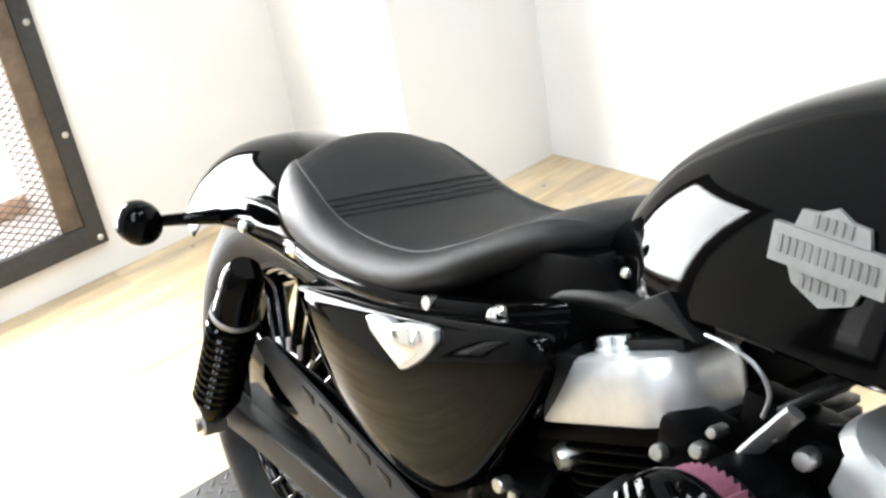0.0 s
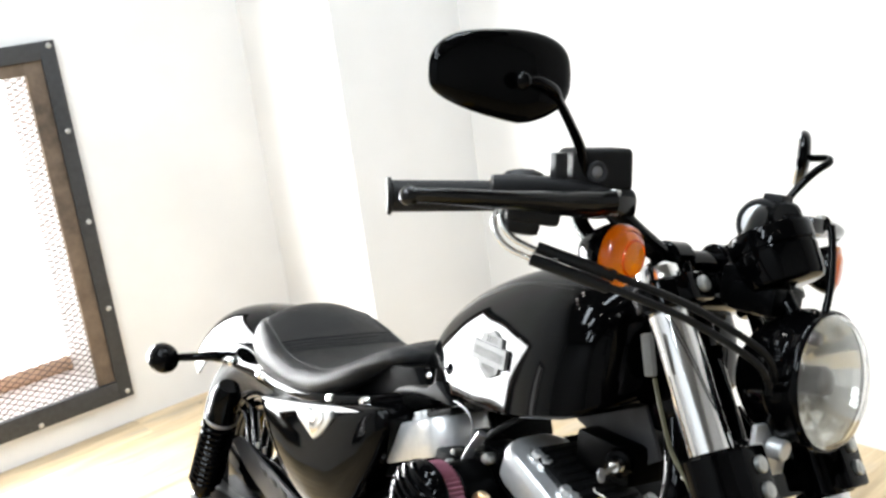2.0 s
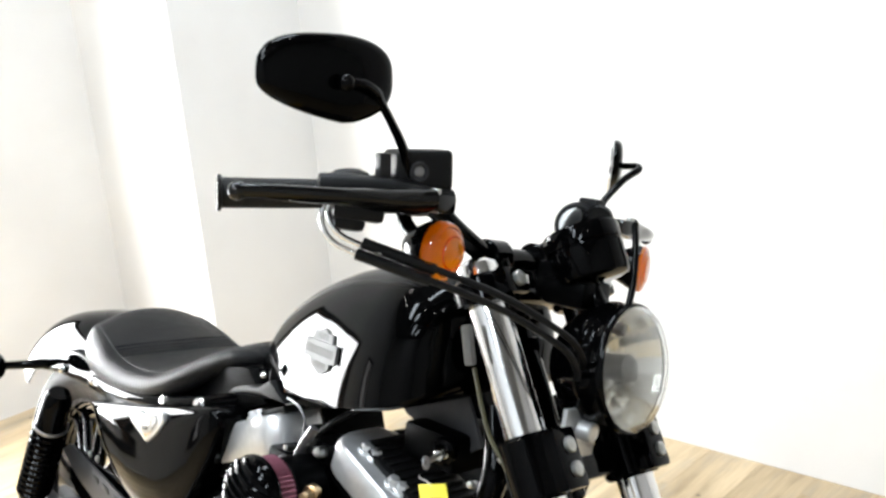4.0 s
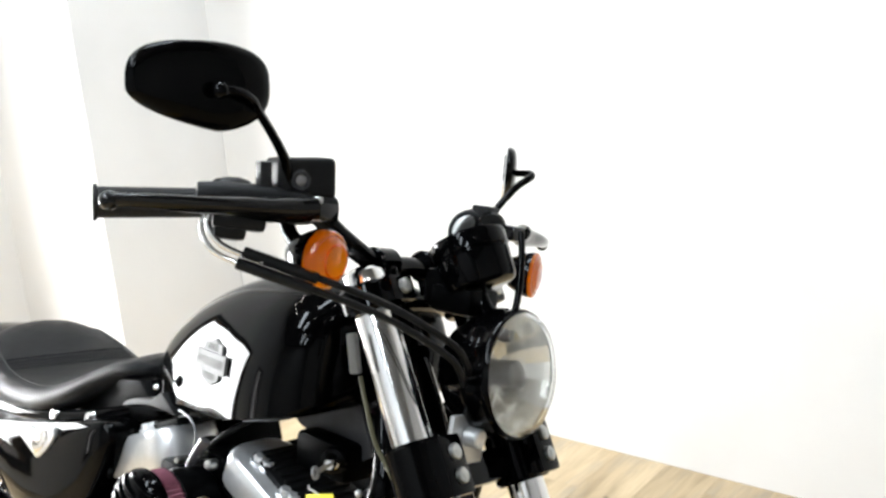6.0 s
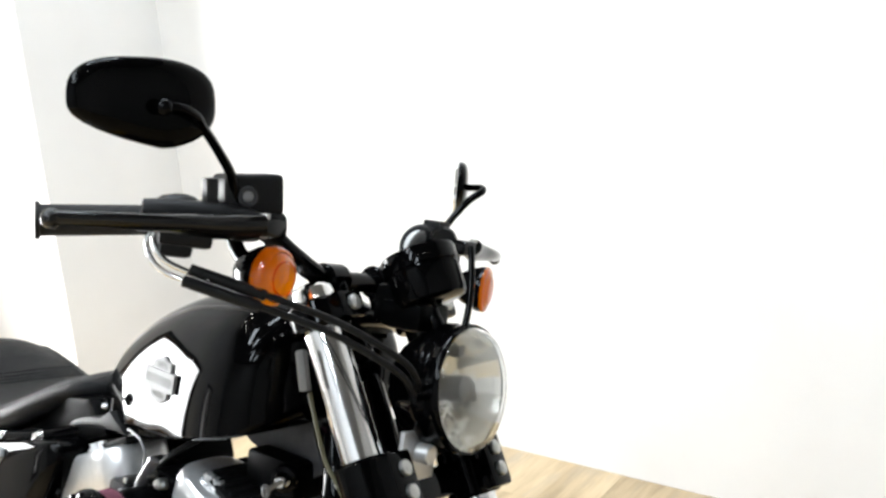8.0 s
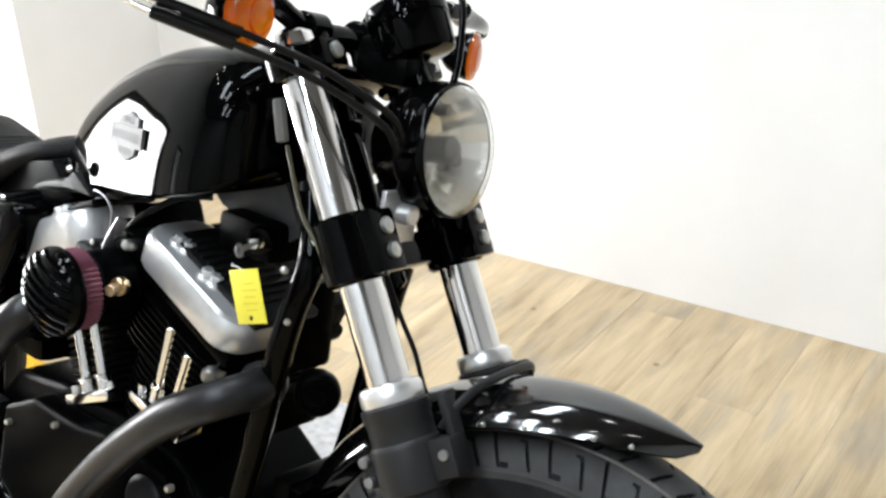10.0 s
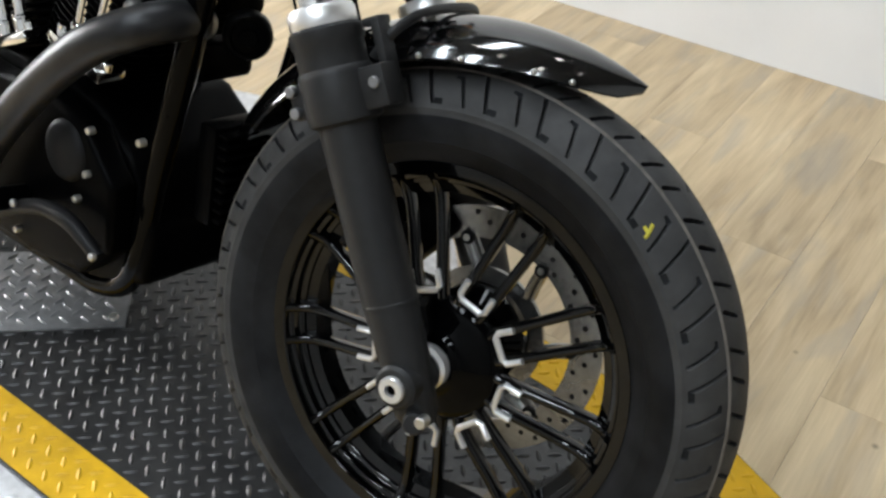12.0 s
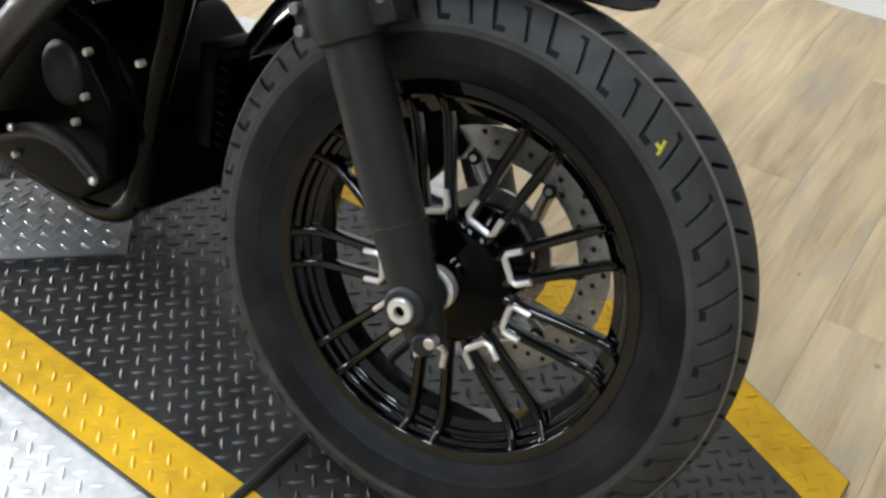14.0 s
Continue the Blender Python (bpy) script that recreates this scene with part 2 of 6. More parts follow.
CLEAR = glass("clear_lens", (0.97, 0.98, 0.97), 0.02)
REFLECTOR = material("headlamp_reflector", (0.96, 0.93, 0.87), 0.16, metal=0.8, grain=0.08, bump=0.5, bump_size=60)
SHIELD_GREY = material("dull_grey_shield", (0.16, 0.15, 0.14), 0.4, metal=0.2, grain=0.15)
MIRROR = material("mirror_glass", (0.85, 0.86, 0.87), 0.02, metal=1.0, grain=0.02)
PAINT_MARK = material("yellow_chalk_mark", (0.62, 0.55, 0.05), 0.7, grain=0.3)
DAYLIGHT = glowing("outdoor_brightness", (1.0, 1.0, 1.0), 2.0)
LAMP_GLOW = glowing("lamp_glow", (1.0, 0.97, 0.92), 150.0)
SASH_WOOD = material("tan_sash_paint", (0.45, 0.30, 0.20), 0.6, grain=0.4)
ORANGE = material("orange_post_paint", (0.75, 0.33, 0.12), 0.6, grain=0.2)

# ---- mesh helpers ----


def from_lists(verts, faces):
    bm = bmesh.new()
    vs = [bm.verts.new(v) for v in verts]
    for f in faces:
        try:
            bm.faces.new([vs[i] for i in f])
        except ValueError:
            pass
    bmesh.ops.recalc_face_normals(bm, faces=bm.faces)
    return bm


def spline(points, step=6):
    """Points on a smooth line through the given ones."""
    p = [Vector(q) for q in points]
    if len(p) < 3:
        return p
    out = []
    for i in range(len(p) - 1):
        a, b, c, d = p[max(i - 1, 0)], p[i], p[i + 1], p[min(i + 2, len(p) - 1)]
        for k in range(step):
            t = k / step
            out.append(0.5 * ((2 * b) + (c - a) * t + (2 * a - 5 * b + 4 * c - d) * t * t + (3 * b - a - 3 * c + d) * t**3))
    return out + [p[-1]]


def curve(x, xs, ys):
    """A smooth line through (xs, ys), at x."""
    n = len(xs)
    i = max(0, min(n - 2, int(np.searchsorted(xs, x)) - 1))
    slope = [(ys[min(k + 1, n - 1)] - ys[max(k - 1, 0)]) / (xs[min(k + 1, n - 1)] - xs[max(k - 1, 0)]) for k in (i, i + 1)]
    h = xs[i + 1] - xs[i]
    t = (x - xs[i]) / h
    return (2 * t**3 - 3 * t**2 + 1) * ys[i] + (t**3 - 2 * t**2 + t) * h * slope[0] + (3 * t**2 - 2 * t**3) * ys[i + 1] + (t**3 - t**2) * h * slope[1]


def tube(points, r, seg=12, step=6, smooth=True, flat=1.0):
    """A round bar along a line. r: one radius, or one for each given point."""
    rs = r if isinstance(r, (list, tuple)) else [r] * len(points)
    path = spline(points, step) if smooth else [Vector(q) for q in points]
    n = len(path)
    rad = [float(np.interp(i / (n - 1) * (len(points) - 1), range(len(points)), rs)) for i in range(n)]
    verts, faces, side = [], [], None
    for i, q in enumerate(path):
        d = (path[min(i + 1, n - 1)] - path[max(i - 1, 0)]).normalized()
        if side is None:
            side = d.orthogonal().normalized()
        side = (side - d * side.dot(d)).normalized()
        up = d.cross(side)
        for k in range(seg):
            a = 2 * math.pi * k / seg
            verts.append(q + rad[i] * (math.cos(a) * side + flat * math.sin(a) * up))
    for i in range(n - 1):
        for k in range(seg):
            faces.append((i * seg + k, i * seg + (k + 1) % seg, (i + 1) * seg + (k + 1) % seg, (i + 1) * seg + k))
    faces.append(tuple(range(seg))[::-1])
    faces.append(tuple((n - 1) * seg + k for k in range(seg)))
    return from_lists(verts, faces)


def lathe(profile, origin, axis, seg=32):
    """A turned body: (radius, height) along the axis from the origin."""
    axis, origin = Vector(axis).normalized(), Vector(origin)
    s = axis.orthogonal().normalized()
    u = axis.cross(s)
    verts, faces, rings = [], [], []
    for r, h in profile:
        if r < 1e-6:
            rings.append([len(verts)])
            verts.append(origin + axis * h)
        else:
            rings.append(list(range(len(verts), len(verts) + seg)))
            verts += [origin + axis * h + r * (math.cos(2 * math.pi * k / seg) * s + math.sin(2 * math.pi * k / seg) * u) for k in range(seg)]
    for a, b in zip(rings, rings[1:]):
        for k in range(seg):
            q = [a[k % len(a)], a[(k + 1) % len(a)], b[(k + 1) % len(b)], b[k % len(b)]]
            q = list(dict.fromkeys(q))
            if len(q) > 2:
                faces.append(q)
    return from_lists(verts, faces)


def rod(a, b, r, seg=16, bevel=0.15):
    a, b = Vector(a), Vector(b)
    h = (b - a).length
    e = min(r * bevel, h * 0.3)
    return lathe([(0, 0), (r - e, 0), (r, e), (r, h - e), (r - e, h), (0, h)], a, b - a, seg)


def ball(c, r, seg=20):
    return lathe([(r * math.sin(math.pi * k / 10), -r * math.cos(math.pi * k / 10)) for k in range(11)], c, (0, 0, 1), seg)


def box(centre, size, bevel=0.003, m=None, segs=2):
    bm = bmesh.new()
    bmesh.ops.create_cube(bm, size=1)
    for v in bm.verts:
        v.co = Vector((v.co.x * size[0], v.co.y * size[1], v.co.z * size[2]))
    if bevel:
        bmesh.ops.bevel(bm, geom=bm.edges[:], offset=bevel, segments=segs, affect="EDGES", profile=0.6)
    bm.transform(Matrix.Translation(centre) @ (m.to_4x4() if m else Matrix()))
    return bm


def slab(outline, y0, y1, bevel=0.003, segs=2):
    """An outline in x and z, from y0 to y1, with rounded edges."""
    n = len(outline)
    verts = [(x, y0, z) for x, z in outline] + [(x, y1, z) for x, z in outline]
    faces = [tuple(range(n)), tuple(range(2 * n - 1, n - 1, -1))] + [(i, (i + 1) % n, n + (i + 1) % n, n + i) for i in range(n)]
    bm = from_lists(verts, faces)
    if bevel:
        bmesh.ops.bevel(bm, geom=bm.edges[:], offset=bevel, segments=segs, affect="EDGES", profile=0.6, clamp_overlap=True)
    return bm


def loft(rings, caps=True, closed=True):
    n = len(rings[0])
    verts = [v for r in rings for v in r]
    faces = []
    for i in range(len(rings) - 1):
        for k in range(n if closed else n - 1):
            faces.append((i * n + k, i * n + (k + 1) % n, (i + 1) * n + (k + 1) % n, (i + 1) * n + k))
    if caps:
        faces += [tuple(range(n))[::-1], tuple((len(rings) - 1) * n + k for k in range(n))]
    return from_lists(verts, faces)


def merge(*parts):
    bm = bmesh.new()
    for p in parts:
        me = bpy.data.meshes.new("joined")
        p.to_mesh(me)
        p.free()
        bm.from_mesh(me)
        bpy.data.meshes.remove(me)
    return bm


def mesh_object(name, bm, mat, sharp=38):
    me = bpy.data.meshes.new(name)
    bm.to_mesh(me)
    bm.free()
    me.materials.append(mat)
    me.shade_smooth()
    me.set_sharp_from_angle(angle=radians(sharp))
    return new(name, me)


def part(name, bm, mat, parent, label="", steer=False, sharp=38):
    ob = mesh_object(name, bm, mat, sharp)
    ob.parent = parent
    if steer:
        ob.matrix_local = STEERED
    if label:
        ob["label"] = label
    return ob


def thing(name, label, category, m=None, group=""):
    ob = new(name)
    ob.empty_display_size = 0.05
    if m is not None:
        ob.matrix_world = m
    return tagged(ob, label, category, group)


def single(name, bm, mat, label, category, m=None, kind="", group=""):
    ob = mesh_object(name, bm, mat)
    if m is not None:
        ob.matrix_world = m
    return tagged(ob, label, category, group, kind)


def round_rect(w, h, r, n=4):
    out = []
    for cx, cy, a0 in ((w / 2 - r, h / 2 - r, 0), (-w / 2 + r, h / 2 - r, 90), (-w / 2 + r, -h / 2 + r, 180), (w / 2 - r, -h / 2 + r, 270)):
        for k in range(n + 1):
            a = radians(a0 + 90 * k / n)
            out.append((cx + r * math.cos(a), cy + r * math.sin(a)))
    return out


# ---- the room ----
TOP = 3.4


def wall(name, u0, u1, v0, v1, z0=0.0, z1=TOP, mat=WHITE_WALL):
    bm = box(((u0 + u1) / 2, (v0 + v1) / 2, (z0 + z1) / 2), (u1 - u0, v1 - v0, z1 - z0), 0)
    label = "white painted plaster wall with faint marks" if mat is WHITE_WALL else "mid grey painted showroom wall"
    return single(name, bm, mat, label, "wall", ROOM, "structure")


BACK = -0.57
WIN = (1.285, 2.28, 0.165, 1.225)
wall("wall_right", -0.15, 0.0, 0.0, 5.2)
wall("wall_corner_block", -0.15, 0.523, BACK - 0.265, 0.0)
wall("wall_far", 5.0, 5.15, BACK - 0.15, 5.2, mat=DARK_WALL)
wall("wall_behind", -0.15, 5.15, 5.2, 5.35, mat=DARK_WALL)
# the window wall, with its opening
DEEP = 0.265
WALL_V = BACK - DEEP / 2
WIN_B = (3.05, 3.40, 0.165, 1.225)


def wall_block(u0, u1, z0, z1):
    return box(((u0 + u1) / 2, WALL_V, (z0 + z1) / 2), (u1 - u0, DEEP, z1 - z0), 0)


window_wall = merge(
    wall_block(0.523, WIN[0], 0, TOP),
    wall_block(WIN[1], WIN_B[0], 0, TOP),
    wall_block(WIN_B[1], 5.0, 0, TOP),
    *[wall_block(w[0], w[1], z0, z1) for w in (WIN, WIN_B) for z0, z1 in ((0, w[2]), (w[3], TOP))],
)
single("wall_window", window_wall, WHITE_WALL, "white painted wall round a low meshed window", "wall", ROOM, "structure")
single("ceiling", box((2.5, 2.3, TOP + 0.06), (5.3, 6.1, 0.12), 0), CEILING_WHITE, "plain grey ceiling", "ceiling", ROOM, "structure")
single("ground", box((0, 0, -0.13), (60, 60, 0.2), 0), JOINT, "bare ground under and outside the building", "ground", ROOM, "structure")
floor = single("floor", box((2.5, 2.3, -0.015), (5.0, 5.8, 0.02), 0), JOINT, "pale oak plank floor with visible joints", "floor", ROOM, "structure")

# ---- the meshed window ----
window = thing("window_1", "low window with dark steel frame and diamond wire mesh", "window", ROOM)
window["kind"] = "structure"
B0 = BACK + 0.012


def bar(name, u0, u1, z0, z1, y, t, mat, label=""):
    return part(name, box(((u0 + u1) / 2, y, (z0 + z1) / 2), (u1 - u0, t, z1 - z0), 0.002), mat, window, label)


OUT = (1.19, 2.375, 0.10, 1.305)
bar("frame_bar", OUT[0], OUT[0] + 0.05, OUT[2], OUT[3], B0, 0.024, FRAME_STEEL)
bar("frame_bar", OUT[1] - 0.05, OUT[1], OUT[2], OUT[3], B0, 0.024, FRAME_STEEL)
bar("frame_bar", OUT[0] + 0.05, OUT[1] - 0.05, OUT[2], OUT[2] + 0.065, B0, 0.024, FRAME_STEEL)
bar("frame_bar", OUT[0] + 0.05, OUT[1] - 0.05, OUT[3] - 0.055, OUT[3], B0, 0.024, FRAME_STEEL)
bar("timber_stop", OUT[0] + 0.05, WIN[0] + 0.012, OUT[2] + 0.065, OUT[3] - 0.055, B0 - 0.006, 0.02, OLD_WOOD, "weathered brown timber stop")
bar("timber_stop", WIN[1] - 0.012, OUT[1] - 0.05, OUT[2] + 0.065, OUT[3] - 0.055, B0 - 0.006, 0.02, OLD_WOOD, "weathered brown timber stop")
bar("timber_stop", WIN[0] + 0.012, WIN[1] - 0.012, OUT[3] - 0.095, OUT[3] - 0.055, B0 - 0.006, 0.02, OLD_WOOD, "weathered brown timber stop")
screw = lathe([(0, 0.004), (0.006, 0.004), (0.009, 0.001), (0.009, -0.002)], (0, 0, 0), (0, 1, 0), 12)
screw_me = None
for u, z in [(OUT[0] + 0.02, OUT[2] + 0.02 + 0.3 * k) for k in range(4)] + [(OUT[0] + 0.02, OUT[3] - 0.015)] + [(OUT[0] + 0.02 + 0.3 * k, OUT[2] + 0.012) for k in range(1, 5)]:
    if screw_me is None:
        ob = part("screw", screw, SCREW_STEEL, window, "zinc screw head")
        screw_me = ob.data
    else:
        ob = new("screw", screw_me)
        ob.parent = window
        ob["label"] = "zinc screw head"
    ob.location = (u, B0 + 0.012, z)


def wire_mesh(u0, u1, z0, z1, pu, pz, w):
    """Diamond mesh: two families of flat slanting strands."""
    verts, faces = [], []
    slope = pz / pu
    for s in (1, -1):
        c = z0 - (slope * (u1 - u0) if s > 0 else 0)
        top = z1 + (0 if s > 0 else slope * (u1 - u0))
        while c < top:
            a, b = 0.0, u1 - u0
            za, zb = c, c + s * slope * b
            lo, hi = (a, b)
            if s > 0:
                lo, hi = max(a, (z0 - c) / slope), min(b, (z1 - c) / slope)
            else:
                lo, hi = max(a, (c - z1) / slope), min(b, (c - z0) / slope)
            if hi > lo + 0.002:
                p, q = (u0 + lo, c + s * slope * lo), (u0 + hi, c + s * slope * hi)
                nx, nz = -s * slope, 1.0
                ln = math.hypot(nx, nz)
                nx, nz = nx / ln * w / 2, nz / ln * w / 2
                k = len(verts)
                y0 = BACK + (0.003 if s > 0 else 0.0015)
                for x, z in (p, q):
                    verts += [(x + nx, y0, z + nz), (x - nx, y0, z - nz), (x - nx, y0 - 0.0015, z - nz), (x + nx, y0 - 0.0015, z + nz)]
                for j in range(4):
                    faces.append((k + j, k + (j + 1) % 4, k + 4 + (j + 1) % 4, k + 4 + j))
            c += pz
    return from_lists(verts, faces)


netting = part("wire_mesh", wire_mesh(WIN[0] - 0.01, WIN[1] + 0.01, WIN[2] - 0.04, WIN[3] + 0.01, 0.036, 0.020, 0.0030), MESH_STEEL, window, "dark expanded-metal mesh")
netting["kind"] = "stuff"
single("backdrop", box((2.1, -1.9, 1.2), (7, 0.02, 3.2), 0), DAYLIGHT, "blown-out daylight outside the window", "backdrop", ROOM, "backdrop")
single("yard", box((2.1, -1.3, 0.03), (7, 1.18, 0.02), 0), DAYLIGHT, "sunlit blown-out yard outside the window", "backdrop", ROOM, "backdrop")
SASH = BACK - 0.252
part("bottom_rail", box(((WIN[0] + WIN[1]) / 2, SASH, 0.193), (WIN[1] - WIN[0] - 0.004, 0.022, 0.05), 0.003), SASH_WOOD, window, "worn tan outer sash rail")
part("mullion", box((1.80, SASH, 0.72), (0.05, 0.02, 1.00), 0.003), ORANGE, window, "faded orange outer mullion")
window = thing("window_2", "narrow bright window with a dark steel frame", "window", ROOM)
window["kind"] = "structure"
bar("frame_bar", WIN_B[0] - 0.06, WIN_B[0], WIN_B[2] - 0.06, WIN_B[3] + 0.06, B0, 0.024, FRAME_STEEL)
bar("frame_bar", WIN_B[1], WIN_B[1] + 0.06, WIN_B[2] - 0.06, WIN_B[3] + 0.06, B0, 0.024, FRAME_STEEL)
bar("frame_bar", WIN_B[0], WIN_B[1], WIN_B[2] - 0.06, WIN_B[2], B0, 0.024, FRAME_STEEL)
bar("frame_bar", WIN_B[0], WIN_B[1], WIN_B[3], WIN_B[3] + 0.06, B0, 0.024, FRAME_STEEL)

# ---- the turntable and the runway ----


def lugs(spots, length=0.0245, width=0.0082, height=0.0022):
    """Raised lens-shaped lugs of tread plate at (x, y, turn, z)."""
    verts, faces = [], []
    shape = [(-0.5, 0), (-0.25, -0.42), (0.0, -0.5), (0.25, -0.42), (0.5, 0), (0.25, 0.42), (0.0, 0.5), (-0.25, 0.42)]
    for x, y, turn, z in spots:
        c, s, k = math.cos(turn), math.sin(turn), len(verts)
        for sx, sy in shape:
            px, py = sx * length, sy * width
            verts.append((x + c * px - s * py, y + s * px + c * py, z))
        for px in (-0.26 * length, 0.26 * length):
            verts.append((x + c * px, y + s * px, z + height))
        a, b = k + 8, k + 9
        faces += [(k, k + 1, a), (k + 1, k + 2, b, a), (k + 2, k + 3, b), (k + 3, k + 4, b), (k + 4, k + 5, b), (k + 5, k + 6, b), (k + 6, k + 7, a, b), (k + 7, k, a)]
    me = bpy.data.meshes.new("lugs")
    me.from_pydata(verts, [], faces)
    bm = bmesh.new()
    bm.from_mesh(me)
    bpy.data.meshes.remove(me)
    return bm


def lug_grid(x0, x1, y0, y1, z, turn=0.0, inside=None):
    """Two interleaved rows of lugs, the second in the middle of the first and turned across it."""
    out, px, py = [], 0.0324, 0.0303
    for k, lean in ((0.0, -45), (0.5, 45)):
        for i in range(math.floor(x0 / px) - 1, math.ceil(x1 / px) + 1):
            for j in range(math.floor(y0 / py) - 1, math.ceil(y1 / py) + 1):
                x, y = (i + k) * px + 0.0024, (j + k) * py + 0.0101
                if x0 + 0.012 < x < x1 - 0.012 and y0 + 0.008 < y < y1 - 0.008 and (inside is None or inside(x, y)):
                    out.append((x, y, turn + radians(lean), z(x) if callable(z) else z))
    return out


DECK, HINGE, FRONT, REAR = 0.055, -0.148, 0.443, -1.862
Y_NEAR, Y_FAR, STRIPE, CUT = -0.222, 0.452, 0.082, 0.24


def ramp_z(x):
    return DECK if x < HINGE else DECK - (x - HINGE) / (FRONT - HINGE) * 0.043


def far_edge(x):
    """The far edge of the runway: straight, then cut in towards the front."""
    return Y_FAR - max(0.0, x - CUT) * 0.38


def sheet(x0, x1, y0, y1, lift, thick=0.006):
    """A plate that follows the deck and its front ramp; y0 and y1 are numbers or lines along x."""
    xs = [x0] + [x for x in (HINGE, CUT) if x0 < x < x1] + [x1]
    top = [(x, y(x) if callable(y) else y, ramp_z(x) + lift) for x in xs for y in (y0, y1)]
    low = [(x, y, z - thick) for x, y, z in top]
    n, faces = len(top), []
    for i in range(len(xs) - 1):
        a = 2 * i
        faces += [(a, a + 1, a + 3, a + 2), (n + a, n + a + 2, n + a + 3, n + a + 1), (a, a + 2, n + a + 2, n + a), (a + 1, n + a + 1, n + a + 3, a + 3)]
    faces += [(0, n, n + 1, 1), (n - 2, n - 1, 2 * n - 1, 2 * n - 2)]
    return from_lists(top + low, faces)


runway = thing("runway", "black tread-plate runway with worn yellow edge stripes", "ramp", RUNWAY)
part("deck", sheet(REAR, HINGE - 0.006, Y_NEAR, Y_FAR, 0.0, 0.010), BLACK_PLATE, runway)
part("front_ramp", sheet(HINGE + 0.006, FRONT, Y_NEAR, far_edge, 0.0, 0.010), BLACK_PLATE, runway)
edges = ((lambda x: Y_NEAR + 0.002, lambda x: Y_NEAR + STRIPE), (lambda x: far_edge(x) - STRIPE, lambda x: far_edge(x) - 0.002))
for y0, y1 in edges:
    part("yellow_stripe", sheet(REAR + 0.002, FRONT - 0.002, y0, y1, 0.0012, 0.001), YELLOW, runway, "worn yellow painted stripe")
    ob = part("stripe_lug", lugs(lug_grid(REAR, FRONT, min(y0(REAR), y0(FRONT)), max(y1(REAR), y1(FRONT)), lambda x: ramp_z(x) + 0.001, inside=lambda x, y: y0(x) + 0.008 < y < y1(x) - 0.008)), YELLOW, runway)
    ob["kind"] = "stuff"
ob = part("tread_lug", lugs(lug_grid(REAR, FRONT, Y_NEAR + STRIPE, Y_FAR - STRIPE, lambda x: ramp_z(x) - 0.0002, inside=lambda x, y: abs(x - HINGE) > 0.014 and y < far_edge(x) - STRIPE - 0.008)), LUG_BLACK, runway)
ob["kind"] = "stuff"
part("hinge_pin", tube([(HINGE, Y_FAR - 0.01, DECK + 0.004), (HINGE, Y_NEAR + 0.052, DECK + 0.004), (HINGE + 0.003, Y_NEAR + 0.040, DECK + 0.002), (HINGE + 0.004, Y_NEAR + 0.026, DECK - 0.006)], 0.007, 8), BLACK_PLATE, runway, "worn dark steel hinge pin with a bent end")
for y in (0.05, 0.35):
    part("hinge_leaf", box((HINGE, y, DECK - 0.0005), (0.034, 0.07, 0.006), 0.001), RUST, runway, "worn bare steel hinge leaf")
for x in (REAR + 0.1, -1.2, -0.6):
    part("bearer", box((x, (Y_NEAR + Y_FAR) / 2, (DECK - 0.010) / 2), (0.05, Y_FAR - Y_NEAR - 0.06, DECK - 0.0105), 0.002), FRAME_STEEL, runway)

DISC_C, DISC_R = Vector((-0.80, 0.11, 0)), 0.645
turntable = thing("turntable", "round bare-metal tread-plate turntable on the floor", "turntable", RUNWAY)
part("disc", lathe([(0, 0.044), (DISC_R - 0.004, 0.044), (DISC_R, 0.040), (DISC_R, 0.002), (0, 0.002)], DISC_C, (0, 0, 1), 96), SILVER_PLATE, turntable)
ob = part("tread_lug", lugs(lug_grid(-1.46, -0.14, -0.56, Y_NEAR - 0.004, 0.0438, inside=lambda x, y: math.hypot(x - DISC_C.x, y - DISC_C.y) < DISC_R - 0.02)), SILVER_PLATE, turntable)
ob["kind"] = "stuff"
part("rivet", lathe([(0, 0.048), (0.005, 0.0475), (0.007, 0.044)], (-0.42, -0.335, 0), (0, 0, 1), 12), RUST, turntable)

plate = thing("loose_plate", "small dirty tread-plate sheet on the runway, its colour darkened for the engine's shade", "metal plate", RUNWAY @ pose(-0.607, 0.06, 0, 0, 0, 43))
part("sheet", box((-0.115, 0.09, DECK + 0.005), (0.23, 0.20, 0.004), 0.001), SHADED_DIRTY_PLATE, plate)
ob = part("tread_lug", lugs(lug_grid(-0.228, -0.002, -0.008, 0.188, DECK + 0.0068)), SHADED_DIRTY_PLATE, plate)
ob["kind"] = "stuff"
part("bolt", lathe([(0, 0.005), (0.007, 0.004), (0.009, 0)], (-0.02, 0.012, DECK + 0.007), (0, 0, 1), 10), SCREW_STEEL, plate)

# ---- the motorcycle ----
bike = thing("motorcycle", "black cruiser motorcycle leaning on its side stand", "motorcycle", BIKE)


def fork_point(s, y=0.0, ahead=0.0):
    """A point s metres up the fork from the axle, in the fork's own frame; ahead: square to the tubes."""
    return AXLE + UP_FORK * s + Vector((math.cos(RAKE), 0, math.sin(RAKE))) * ahead + Vector((0, y, 0))


GROOVES = {}


